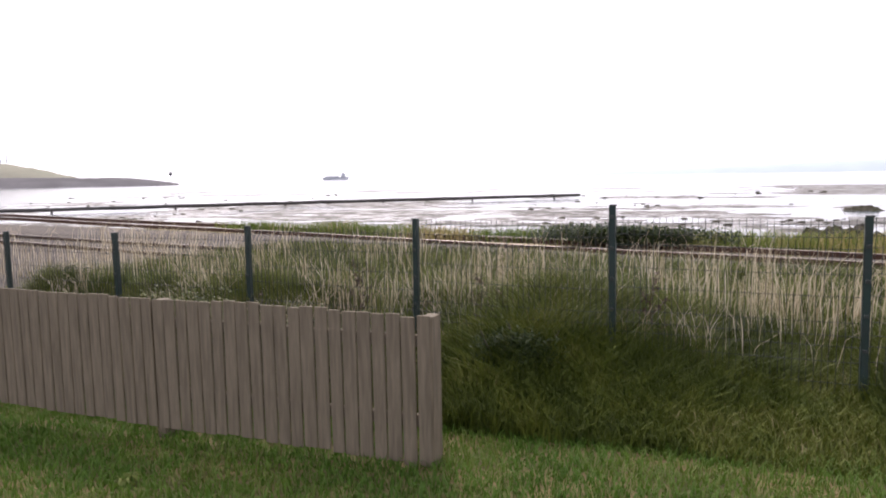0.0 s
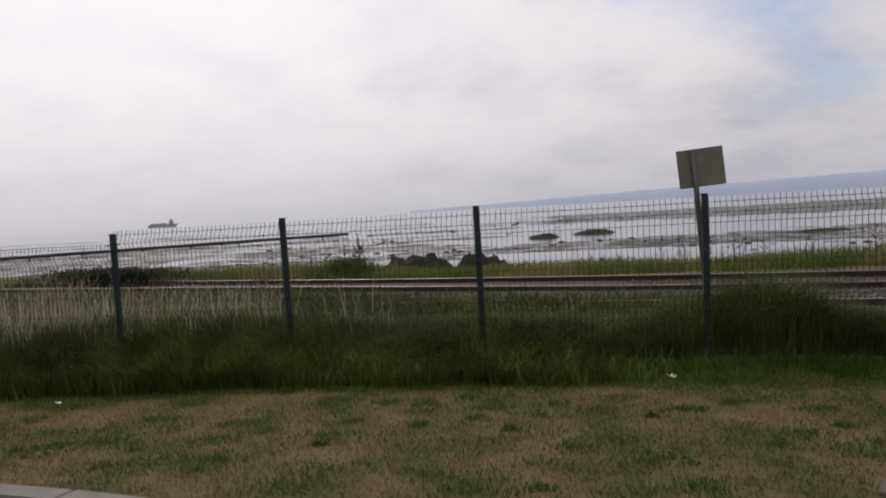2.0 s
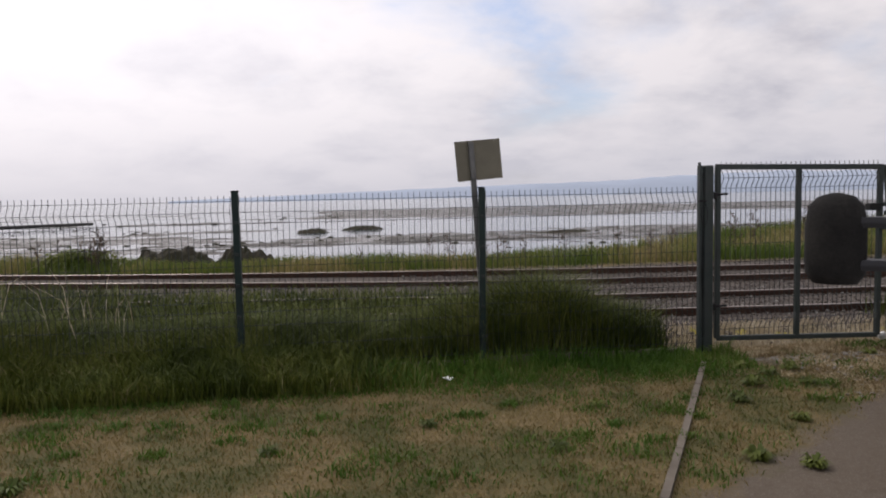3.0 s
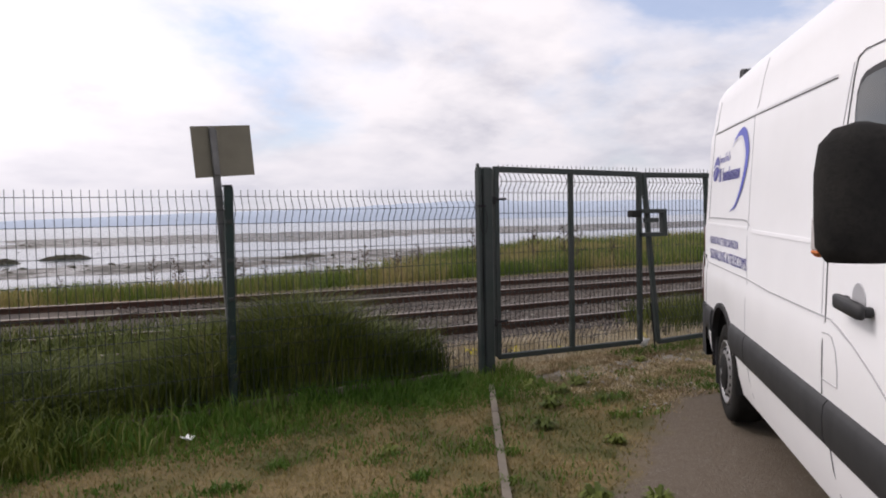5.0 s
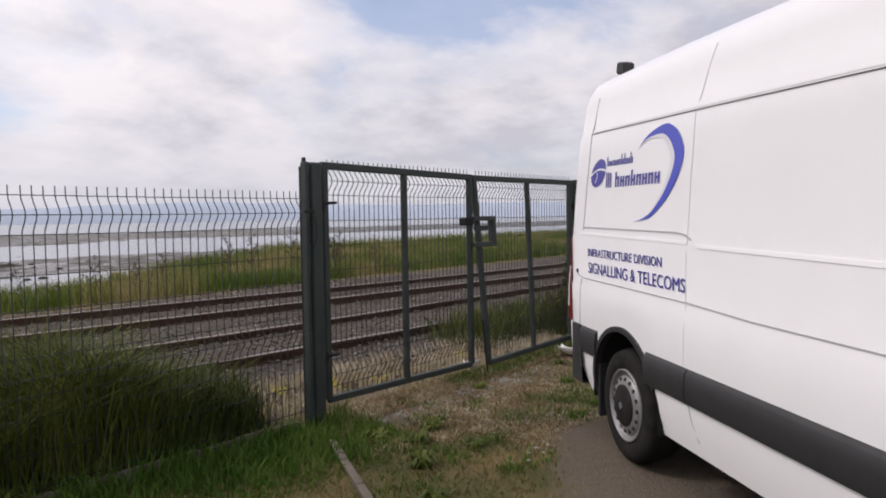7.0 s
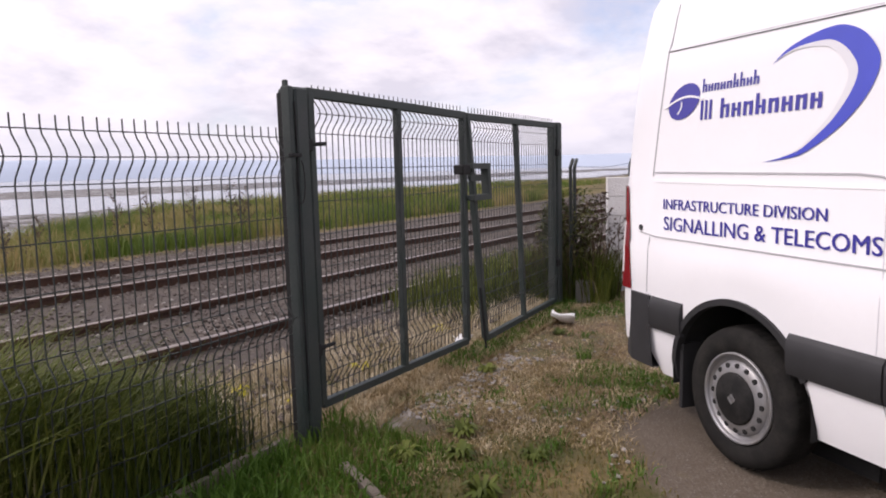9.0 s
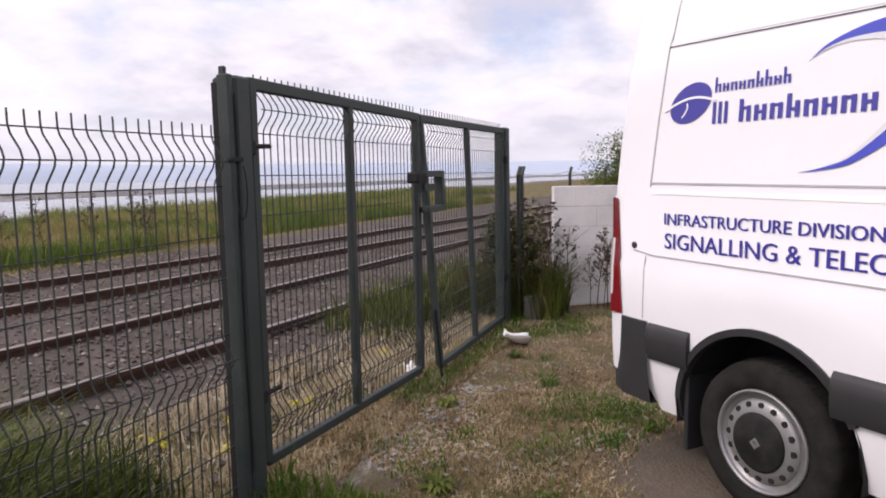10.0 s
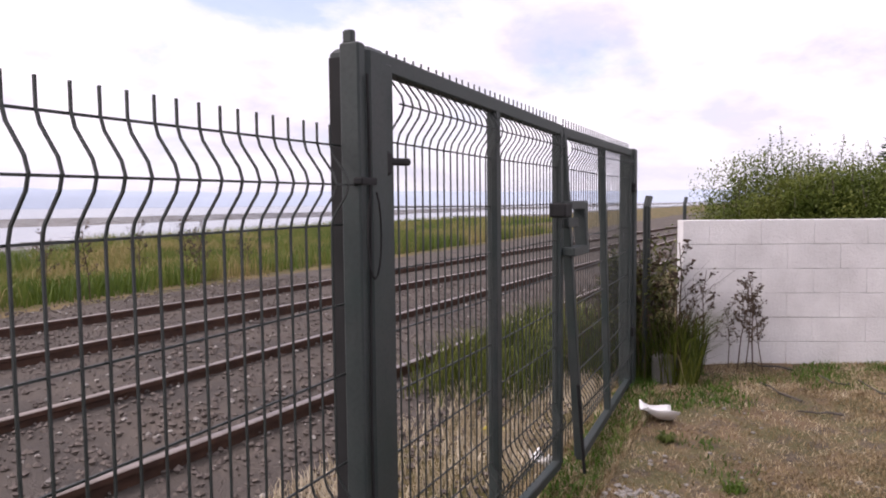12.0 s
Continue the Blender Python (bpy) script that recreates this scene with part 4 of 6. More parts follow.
def build_wall():
    """Whitewashed blocks in stretcher bond, each a piece, before a mortar core."""
    w = tagged(new("wall_whitewashed"), "whitewashed block wall with dark worn joints", "wall", "", "structure")
    yaw = math.degrees(math.atan2(-1.2, 0.46))
    w.matrix_world = pose(5.05, -0.28, 0.07, 0, 0, yaw)
    L, H, T = 6.2, 1.30, 0.2
    core = Acc().box((L / 2, 0.0, H / 2 - 0.02), (L - 0.012, T - 0.014, H - 0.014))
    part("mortar", core, "joint", w)
    shapes = {}
    rng = random.Random(2)
    course = H / 6
    for r in range(6):
        x = 0.0
        first = True
        while x < L - 0.02:
            ln = 0.225 if (first and r % 2) else 0.45
            ln = min(ln, L - x)
            key = round(ln, 2)
            if key not in shapes:
                shapes[key] = Acc().box((0, 0, 0), (ln - 0.0012, T, course - 0.005), bev=0.003).mesh("block")
            b = part("block", shapes[key], "block", w)
            b.location = (x + ln / 2, rng.uniform(-0.0025, 0.0025), course * (r + 0.5))
            x += ln
            first = False
    return w


build_wall()
part("concrete_block", Acc().box((0, 0, 0.11), (0.21, 0.20, 0.30), pose(0, 0, 0, 0, 0, 20), 0.02), "concrete").location = (4.42, -0.22, 0.02)
tagged(bpy.data.objects["concrete_block"], "mossy concrete block at the gate post's foot", "block")

# ---- van ----
VAN = pose(0.712 + 0.7525, -2.164 - 0.6586, 0.012, 0, 0.35, math.degrees(math.atan2(-0.7525, -0.6586)))
HALF = 1.0
SIDE = [(0.30, 0.955), (0.42, 0.985), (0.58, 1.0), (0.80, 1.005), (1.02, 1.003), (1.05, 0.992), (1.36, 0.992), (1.40, 0.984), (1.70, 0.970), (1.95, 0.955), (2.09, 0.946), (2.12, 0.932), (2.28, 0.912), (2.38, 0.89), (2.44, 0.85), (2.48, 0.78), (2.505, 0.68), (2.53, 0.5), (2.54, 0.25), (2.542, 0.0)]


def side_y(z):
    return float(np.interp(z, [p[0] for p in SIDE], [p[1] for p in SIDE]))


def roof_z(s):
    return float(np.interp(s, [-0.98, -0.93, -0.8, 0.4, 2.5, 2.95, 3.3, 3.85, 4.15, 4.45, 4.56], [2.46, 2.51, 2.542, 2.542, 2.50, 2.42, 2.10, 1.40, 1.24, 1.02, 0.75]))


def half_scale(s):
    return float(np.interp(s, [-0.98, -0.95, -0.88, -0.7, 3.0, 3.9, 4.35, 4.56], [0.955, 0.975, 0.992, 1.0, 1.0, 0.97, 0.9, 0.72]))


def arch_low(s):
    low = 0.30
    if s < -0.66:
        return 0.44
    for c in (0.0, 3.68):
        if abs(s - c) < 0.45:
            low = max(low, 0.36 + math.sqrt(0.45 ** 2 - (s - c) ** 2))
    return low


def side_point(s, z, out=0.004):
    """A point on the van's right side, s ahead of the rear axle."""
    full = 1.0 + (z - 1.0) * 1.542 / (roof_z(min(s, 2.9)) - 1.0) if z > 1.0 else z
    return (s, -(side_y(full) * half_scale(s) + out), z)


def ribbon(line, w, out=0.003):
    """A thin strip along the side through points (s, z)."""
    a = Acc()
    vs = []
    for i, (s, z) in enumerate(line):
        s0, z0 = line[max(0, i - 1)]
        s1, z1 = line[min(len(line) - 1, i + 1)]
        d = math.hypot(s1 - s0, z1 - z0) or 1
        nx, nz = -(z1 - z0) / d * w / 2, (s1 - s0) / d * w / 2
        vs += [side_point(s + nx, z + nz, out), side_point(s - nx, z - nz, out), side_point(s - nx, z - nz, -0.01), side_point(s + nx, z + nz, -0.01)]
    n = len(line)
    a.add(vs, [(i * 4 + k, i * 4 + (k + 1) % 4, (i + 1) * 4 + (k + 1) % 4, (i + 1) * 4 + k) for i in range(n - 1) for k in range(4)])
    return a


def dense(line, gap=0.08):
    out = []
    for (s0, z0), (s1, z1) in zip(line, line[1:]):
        n = max(1, int(math.hypot(s1 - s0, z1 - z0) / gap))
        out += [(s0 + (s1 - s0) * i / n, z0 + (z1 - z0) * i / n) for i in range(n)]
    return out + [line[-1]]


def decal(shape, thick=0.0015):
    """A flat shape given in (s, z) triangles or polygons, laid on the side."""
    a = Acc()
    for poly in shape:
        a.add([side_point(s, z, thick) for s, z in poly], [tuple(range(len(poly)))])
    return a


def van_text(body, s, z, width, size, mat, parent):
    cu = bpy.data.curves.new("lettering", "FONT")
    cu.body, cu.size, cu.extrude, cu.resolution_u = body, size, 0.0, 3
    cu.offset = 0.0
    ob = bpy.data.objects.new("lettering", cu)
    scene.collection.objects.link(ob)
    me = bpy.data.meshes.new_from_object(ob.evaluated_get(bpy.context.evaluated_depsgraph_get()))
    bpy.data.objects.remove(ob)
    xs = [v.co.x for v in me.vertices]
    k = width / (max(xs) - min(xs))
    low = min(xs)
    for v in me.vertices:
        v.co = (s + (v.co.x - low) * k, z + v.co.y, 0.0)
    # every letter a part; bold strokes: the same shape twice, a little apart
    root = list(range(len(me.vertices)))

    def find(k):
        while root[k] != k:
            k = root[k]
        return k

    for f in me.polygons:
        for k in f.vertices[1:]:
            root[find(k)] = find(f.vertices[0])
    letters = {}
    for f in me.polygons:
        letters.setdefault(find(f.vertices[0]), []).append(tuple(f.vertices))
    for faces in letters.values():
        used = sorted({k for f in faces for k in f})
        slot = {k: n for n, k in enumerate(used)}
        bold = Acc()
        for shift, lift in ((-0.0022, 0.0032), (0.0022, 0.0042)):
            bold.add([side_point(me.vertices[k].co.x + shift, me.vertices[k].co.y, lift) for k in used], [tuple(slot[k] for k in f) for f in faces])
        part("letter", bold, mat, parent)


def build_wheel(v, s, y_sign):
    y = y_sign * 0.985
    axis = Matrix.Translation((s, y, 0.345)) @ pose(0, 0, 0, 90 if y_sign < 0 else -90, 0, 0)
    w = thing("wheel", Matrix(), "", "")
    w.parent = v
    prof = [(0.215, -0.215), (0.30, -0.215), (0.335, -0.20), (0.347, -0.16), (0.35, -0.11), (0.347, -0.05), (0.335, -0.012), (0.30, 0.0), (0.255, 0.002), (0.225, -0.012), (0.214, -0.03)]
    part("tyre", Acc().lathe(prof, axis, 48), "tyre", w, "dusty black tyre", smooth=True)
    tread = Acc()
    for i in range(60):
        t = 2 * math.pi * i / 60
        tread.add([axis @ Vector((0.3515 * math.cos(t + da), 0.3515 * math.sin(t + da), z)) for da, z in ((0, -0.03), (0.05, -0.03), (0.06, -0.09), (0.01, -0.09))], [(0, 1, 2, 3)])
    part("tread", tread, "tyre", w)
    part("rim", Acc().lathe([(0.224, -0.02), (0.224, -0.001), (0.216, 0.003), (0.209, -0.012), (0.206, -0.03)], axis, 48), "rim", w, "silver wheel edge", smooth=True)
    # the recess takes the cap's near-black in place of its shade
    part("rim_well", Acc().lathe([(0.208, -0.022), (0.196, -0.045), (0.176, -0.05), (0.17, -0.05)], axis, 48), "hubcap", w)
    part("rim_ring", Acc().lathe([(0.184, -0.05), (0.184, -0.022), (0.176, -0.010), (0.150, 0.0), (0.128, 0.006), (0.122, 0.006)], axis, 48), "rim", w, "silver ring with vent holes", smooth=True)
    part("hub_cap", Acc().lathe([(0.130, -0.01), (0.128, 0.010), (0.116, 0.018), (0.06, 0.024), (0.055, 0.026), (0.001, 0.026)], axis, 40), "hubcap", w, "scuffed dark grey cap", smooth=True)
    badge = axis @ Matrix.Translation((0, 0, 0.027))
    part("badge", Acc().lathe([(0.026, 0.0), (0.026, 0.003), (0.013, 0.003), (0.013, 0.0)], badge, 4), "rim", w)
    # vent holes are dark discs on the ring, their shade painted
    for i in range(16):
        t = 2 * math.pi * i / 16
        hole = axis @ Matrix.Translation((0.160 * math.cos(t), 0.160 * math.sin(t), -0.004))
        part("vent_hole", Acc().lathe([(0.0135, -0.012), (0.0135, 0.004), (0.001, 0.004)], hole, 12), "dark", w)


def build_van():
    v = thing("van", VAN, "white high-roof panel van with blue lettering, parked rear to the gate", "van")
    # shell
    st = sorted(set([-0.98, -0.96, -0.93, -0.88, -0.8, -0.7] + list(np.round(np.arange(-0.6, 4.5, 0.1), 3)) + [4.45, 4.52, 4.56] + [c + d for c in (0.0, 3.68) for d in (-0.452, -0.445, -0.43, -0.40, -0.36, -0.30, -0.2, 0.15, 0.25, 0.33, 0.37, 0.41, 0.435, 0.447, 0.452)]))
    rows = len(SIDE)
    vs = []
    for s in st:
        low, k = arch_low(s), half_scale(s)
        for sign in (-1, 1):
            for z, y in SIDE:
                zz = z
                if z < 0.95:
                    zz = low + (z - 0.30) / 0.65 * (0.95 - low)
                if zz > 1.0:
                    zz = 1.0 + (zz - 1.0) * (roof_z(s) - 1.0) / 1.542
                yy = y * k if z >= 0.95 else side_y(zz) * k
                # the rear doors lean forward towards the roof
                back = 0.10 * (max(0.0, z - 1.25) / 1.1) ** 1.4 * max(0.0, -0.6 - s) / 0.38
                vs.append((s + back, sign * yy, zz))
    n2 = rows * 2
    fs = []
    for i in range(len(st) - 1):
        for r in range(rows - 1):
            a, b = i * n2 + r, (i + 1) * n2 + r
            fs.append((a, b, b + 1, a + 1))
            a, b = a + rows, b + rows
            fs.append((a, a + 1, b + 1, b))
    for i, flip in ((0, True), (len(st) - 1, False)):
        for r in range(rows - 1):
            q = (i * n2 + r, i * n2 + r + 1, i * n2 + rows + r + 1, i * n2 + rows + r)
            fs.append(q if not flip else q[::-1])
    body = part("body", Acc().add(vs, fs), "white_paint", v, "glossy white bodywork", smooth=True)
    body.data.set_sharp_from_angle(angle=radians(32))
    part("underside", Acc().box((1.8, 0, 0.40), (5.2, 1.7, 0.2), bev=0.05), "dark", v)
    for c in (0.0, 3.68):
        liner, lip = Acc(), Acc()
        pts = [(c + 0.458 * math.cos(t), 0.36 + 0.458 * math.sin(t)) for t in np.linspace(-0.15, math.pi + 0.15, 24)]
        vs = []
        for s, z in pts:
            vs += [(s, -1.0, z), (s, -0.62, z)]
        liner.add(vs, [(i * 2, i * 2 + 1, i * 2 + 3, i * 2 + 2) for i in range(23)])
        liner.box((c, -0.60, 0.45), (0.95, 0.02, 0.8))
        part("arch_liner", liner, "dark", v)
        # moulded lip that reaches down behind the wheel
        vs = []
        arc = [(c + k * math.cos(t), 0.36 + k * math.sin(t)) for t in np.linspace(0.42, math.pi + 0.1, 24) for k in (0.442, 0.474)]
        for s, z in arc:
            o = side_y(min(max(z, 0.3), 0.95))
            vs += [(s, -o - 0.016, z), (s, -o + 0.03, z)]
        m = len(arc) // 2
        lip.add(vs, [(i * 4 + a, i * 4 + b, i * 4 + 4 + b, i * 4 + 4 + a) for i in range(m - 1) for a, b in ((0, 2), (2, 3), (3, 1), (1, 0))])
        part("arch_trim", lip, "black_plastic", v)
    part("mud_flap", Acc().box((-0.42, -0.86, 0.34), (0.025, 0.24, 0.36), bev=0.006), "black_plastic", v)
    # rubbing strips
    for s0, s1 in ((-0.645, -0.38), (0.33, 0.785), (0.795, 2.265), (2.275, 3.2)):
        a = Acc()
        vs = []
        xs = np.linspace(s0, s1, 8)
        prof = [(0.560, -0.004), (0.566, 0.018), (0.60, 0.026), (0.67, 0.027), (0.72, 0.022), (0.744, 0.006), (0.747, -0.006)]
        for s in xs:
            vs += [(float(s), -(side_y(z) * half_scale(float(s)) + o), z) for z, o in prof]
        n = len(prof)
        fs = [(i * n + k, i * n + k + 1, (i + 1) * n + k + 1, (i + 1) * n + k) for i in range(7) for k in range(n - 1)]
        fs += [tuple(range(n))[::-1], tuple(range(7 * n, 8 * n))]
        part("rubbing_strip", a.add(vs, fs), "black_plastic", v, smooth=True).data.set_sharp_from_angle(angle=radians(55))
    bumper = Acc()
    vs = []
    ring = [(-0.655, -1.005), (-0.82, -1.0), (-0.95, -0.94), (-1.02, -0.80), (-1.05, -0.4), (-1.05, 0.4), (-1.03, 0.8), (-0.95, 0.94), (-0.82, 1.0), (-0.655, 1.005)]
    levels = [(0.34, 0.97), (0.38, 1.0), (0.52, 1.02), (0.68, 1.025), (0.735, 1.01), (0.748, 0.96)]
    for z, k in levels:
        for s, y in ring:
            zz = z
            vs.append((s + (0.16 * (0.6 - z) if s > -0.7 and z < 0.6 else 0.0), y * (0.985 + 0.03 * k), zz))
    n = len(ring)
    fs = [(l * n + i, l * n + i + 1, (l + 1) * n + i + 1, (l + 1) * n + i) for l in range(len(levels) - 1) for i in range(n - 1)]
    fs += [tuple(range(n))[::-1], tuple(range((len(levels) - 1) * n, len(levels) * n))]
    part("rear_bumper", bumper.add(vs, fs), "black_plastic", v, smooth=True).data.set_sharp_from_angle(angle=radians(50))
    # tail lights, both sides
    for sgn in (-1, 1):
        lamp, clear = Acc(), Acc()
        hs = [0.755, 0.85, 1.0, 1.15, 1.28, 1.36]
        for acc, s0, s1, lo, hi, o in ((lamp, -0.992, -0.85, 0, 5, 0.006), (clear, -0.998, -0.925, 1, 3, 0.010)):
            vs = []
            for i in range(lo, hi + 1):
                z = hs[i]
                f = (z - 0.755) / 0.6
                edge = s1 - 0.06 * f if acc is lamp else s1
                y = side_y(z)
                vs += [(edge, sgn * (y * half_scale(edge) + o), z), (-0.93 - 0.02 * (1 - f), sgn * (y * 0.985 + o), z), (s0, sgn * (y * 0.955), z), (s0 - o, sgn * (y * 0.90), z)]
            m = hi - lo + 1
            acc.add(vs, [(i * 4 + k, i * 4 + k + 1, i * 4 + k + 5, i * 4 + k + 4) for i in range(m - 1) for k in range(3)])
        t = part("tail_light", lamp, "redlens", v, "tall red tail light")
        part("clear_lens", clear, "clearlens", t)
    # seams and creases: thin strips, grey ones painted in for the creases' shade
    top_line = [(-0.60, 2.085), (0.8, 2.055), (1.75, 2.028), (2.19, 2.015)]
    part("roof_crease", ribbon(dense([(a, b + 0.012) for a, b in top_line]), 0.005, 0.002), "palegrey", v)
    part("roof_gap", ribbon(dense(top_line), 0.004, 0.004), "seam", v)
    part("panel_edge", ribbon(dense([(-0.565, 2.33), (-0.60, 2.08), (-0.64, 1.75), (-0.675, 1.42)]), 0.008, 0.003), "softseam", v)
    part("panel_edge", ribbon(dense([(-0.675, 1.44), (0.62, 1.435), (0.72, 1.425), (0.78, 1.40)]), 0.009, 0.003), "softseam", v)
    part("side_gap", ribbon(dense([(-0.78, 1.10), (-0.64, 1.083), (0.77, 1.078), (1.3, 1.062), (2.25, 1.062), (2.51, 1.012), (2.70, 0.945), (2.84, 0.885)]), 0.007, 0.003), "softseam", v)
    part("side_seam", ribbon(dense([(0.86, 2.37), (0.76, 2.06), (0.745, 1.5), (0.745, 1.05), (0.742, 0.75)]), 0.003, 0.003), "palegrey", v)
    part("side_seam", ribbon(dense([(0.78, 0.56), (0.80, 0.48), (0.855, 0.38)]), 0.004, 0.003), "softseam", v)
    part("rear_seam", ribbon(dense([(-0.69, 1.08), (-0.695, 0.76)]), 0.004, 0.003), "softseam", v)
    part("pillar_seam", ribbon(dense([(2.36, 2.04), (2.276, 1.79), (2.18, 1.406), (2.145, 1.07)]), 0.004, 0.003), "palegrey", v)
    part("door_seam", ribbon(dense([(3.1, 2.045), (2.76, 2.055), (2.46, 2.065), (2.40, 2.05), (2.372, 1.985), (2.324, 1.766), (2.232, 1.43), (2.19, 1.05), (2.19, 0.75)]), 0.007, 0.003), "seam", v)
    part("door_seam", ribbon(dense([(2.27, 0.56), (2.29, 0.47), (2.34, 0.34)]), 0.008, 0.003), "seam", v)
    part("flap_seam", ribbon(dense([(2.19, 1.0), (2.26, 1.005), (2.30, 1.0), (2.345, 0.955), (2.368, 0.88), (2.37, 0.815), (2.19, 0.812)]), 0.005, 0.003), "softseam", v)
    # raised beads along the side
    part("side_bead", ribbon(dense([(0.84, 1.372), (2.10, 1.36)]), 0.020, 0.0035), "white_paint", v)
    part("side_bead", ribbon(dense([(-0.66, 1.395), (0.74, 1.385)]), 0.016, 0.003), "white_paint", v)
    # driver's window
    lowq = [(2.57, 1.988), (2.49, 1.982), (2.445, 1.962), (2.418, 1.92), (2.412, 1.85), (2.415, 1.756), (2.428, 1.624), (2.45, 1.565), (2.484, 1.51), (2.575, 1.44), (2.755, 1.378), (3.1, 1.31)]
    topq = [(3.1, 1.975), (2.75, 1.988)]

    def pane(line, shrink, out):
        cs, cz = sum(p[0] for p in line) / len(line), sum(p[1] for p in line) / len(line)
        pts = [(cs + (s - cs) * shrink, cz + (z - cz) * shrink) for s, z in line]
        a = Acc()
        a.add([side_point(s, z, out) for s, z in pts] + [side_point(s, z, -0.02) for s, z in pts], [tuple(range(len(pts)))] + [(i, (i + 1) % len(pts), len(pts) + (i + 1) % len(pts), len(pts) + i) for i in range(len(pts))])
        return a

    win = part("window", pane(lowq + topq, 1.0, 0.004), "black_plastic", v, "dark framed cab window")
    part("pane", pane(lowq + topq, 0.90, 0.007), "glass", win)
    # handle, over a grey disc that paints in the shaded cup
    part("handle_cup", Acc().lathe([(0.065, -0.004), (0.06, 0.004), (0.001, 0.002)], Matrix.Translation(side_point(2.55, 1.175, 0.0)) @ pose(0, 0, 0, 90, 0, 0), 20), "softseam", v)
    a = Acc()
    a.box((2.56, -side_y(1.155) - 0.04, 1.155), (0.27, 0.026, 0.05), pose(0, 0, 0, 0, 3, 0), 0.011)
    a.box((2.45, -side_y(1.155) - 0.018, 1.163), (0.035, 0.04, 0.035), bev=0.008).box((2.67, -side_y(1.155) - 0.018, 1.149), (0.035, 0.04, 0.035), bev=0.008)
    part("door_handle", a, "black_plastic", v, "black door handle", smooth=True)
    # mirror on its two arms, well ahead on the door
    hold = Matrix.Translation((3.57, -1.34, 1.385)) @ Matrix.Diagonal((1, 1, 0.68, 1))
    m = part("mirror", Acc().lathe([(0.02, -0.005), (0.11, 0.0), (0.145, 0.05), (0.15, 0.16), (0.15, 0.30), (0.135, 0.40), (0.09, 0.45), (0.02, 0.47)], hold @ Matrix.Diagonal((0.50, 0.62, 0.95, 1)), 20), "tyre", v, "large black door mirror", smooth=True)
    for z in (1.45, 1.59):
        part("mirror_arm", Acc().box((3.57, -1.13, z), (0.08, 0.34, 0.035), bev=0.015), "black_plastic", m)
    part("mirror_glass", Acc().box((3.498, -1.345, 1.53), (0.006, 0.12, 0.18), bev=0.002), "glass", m)
    part("indicator", Acc().box((3.522, -1.405, 1.445), (0.05, 0.04, 0.10), pose(0, 0, 0, 4, 6, 30), 0.018), "clearlens", m)
    part("indicator_bulb", Acc().box((3.520, -1.407, 1.405), (0.035, 0.035, 0.022), pose(0, 0, 0, 4, 6, 30), 0.014), "amber", m)
    part("roof_camera", Acc().box((-0.56, -0.72, 2.535), (0.10, 0.09, 0.085), pose(0, 0, 0, 0, 10, 10), 0.012), "black_plastic", v, "small black box on the roof edge")
    part("side_button", Acc().lathe([(0.017, -0.002), (0.017, 0.006), (0.001, 0.008)], Matrix.Translation(side_point(-0.775, 1.125, 0.0)) @ pose(0, 0, 0, 90, 0, 0), 14), "black_plastic", v)
    for s, sgn in ((0.0, -1), (0.0, 1), (3.68, -1), (3.68, 1)):
        build_wheel(v, s, sgn)
    # badge, plain shapes for the maker's words
    curve = []
    key = [(0.143, 1.915, 0.0), (0.21, 1.965, 0.012), (0.301, 2.0, 0.026), (0.42, 2.024, 0.052), (0.51, 2.018, 0.072), (0.605, 1.965, 0.092), (0.668, 1.862, 0.098), (0.628, 1.742, 0.082), (0.514, 1.622, 0.050), (0.353, 1.525, 0.026), (0.24, 1.498, 0.012), (0.125, 1.487, 0.0)]
    for i in range(len(key) - 1):
        p0, p1, p2, p3 = (Vector(key[max(0, min(len(key) - 1, i + j))]) for j in (-1, 0, 1, 2))
        for q in range(6):
            t = q / 6
            curve.append(0.5 * ((2 * p1) + (p2 - p0) * t + (2 * p0 - 5 * p1 + 4 * p2 - p3) * t * t + (3 * p1 - p0 - 3 * p2 + p3) * t ** 3))
    curve.append(Vector(key[-1]))
    quads, shadow = [], []
    mid = Vector((0.30, 1.77, 0))
    for a, b in zip(curve, curve[1:]):
        ia = a + (mid - a).normalized() * max(a.z, 0.001)
        ib = b + (mid - b).normalized() * max(b.z, 0.001)
        quads.append([(a.x, a.y), (b.x, b.y), (ib.x, ib.y), (ia.x, ia.y)])
        ja = ia + (mid - ia).normalized() * a.z * 0.45
        jb = ib + (mid - ib).normalized() * b.z * 0.45
        shadow.append([(ia.x, ia.y), (ib.x, ib.y), (jb.x, jb.y), (ja.x, ja.y)])
    part("swoosh", decal(quads, 0.004), "blue", v, "blue crescent")
    part("swoosh_edge", decal(shadow, 0.0035), "palegrey", v)
    oval = []
    for i in range(28):
        t0, t1 = 2 * math.pi * i / 28, 2 * math.pi * (i + 1) / 28
        oval.append([(-0.445, 1.808)] + [(-0.445 + 0.122 * math.cos(t), 1.808 + 0.088 * math.sin(t) + 0.025 * math.cos(t)) for t in (t0, t1)])
    part("badge_oval", decal(oval, 0.0035), "navy", v)
    part("badge_stripe", ribbon([(-0.60 + i * 0.03, 1.782 + 0.05 * math.sin(i * 0.26)) for i in range(11)], 0.011, 0.0055), "white_paint", v)
    part("badge_stripe", ribbon([(-0.49 + 0.03 * math.sin(i * 0.3), 1.745 + i * 0.009) for i in range(8)], 0.008, 0.0055), "white_paint", v)
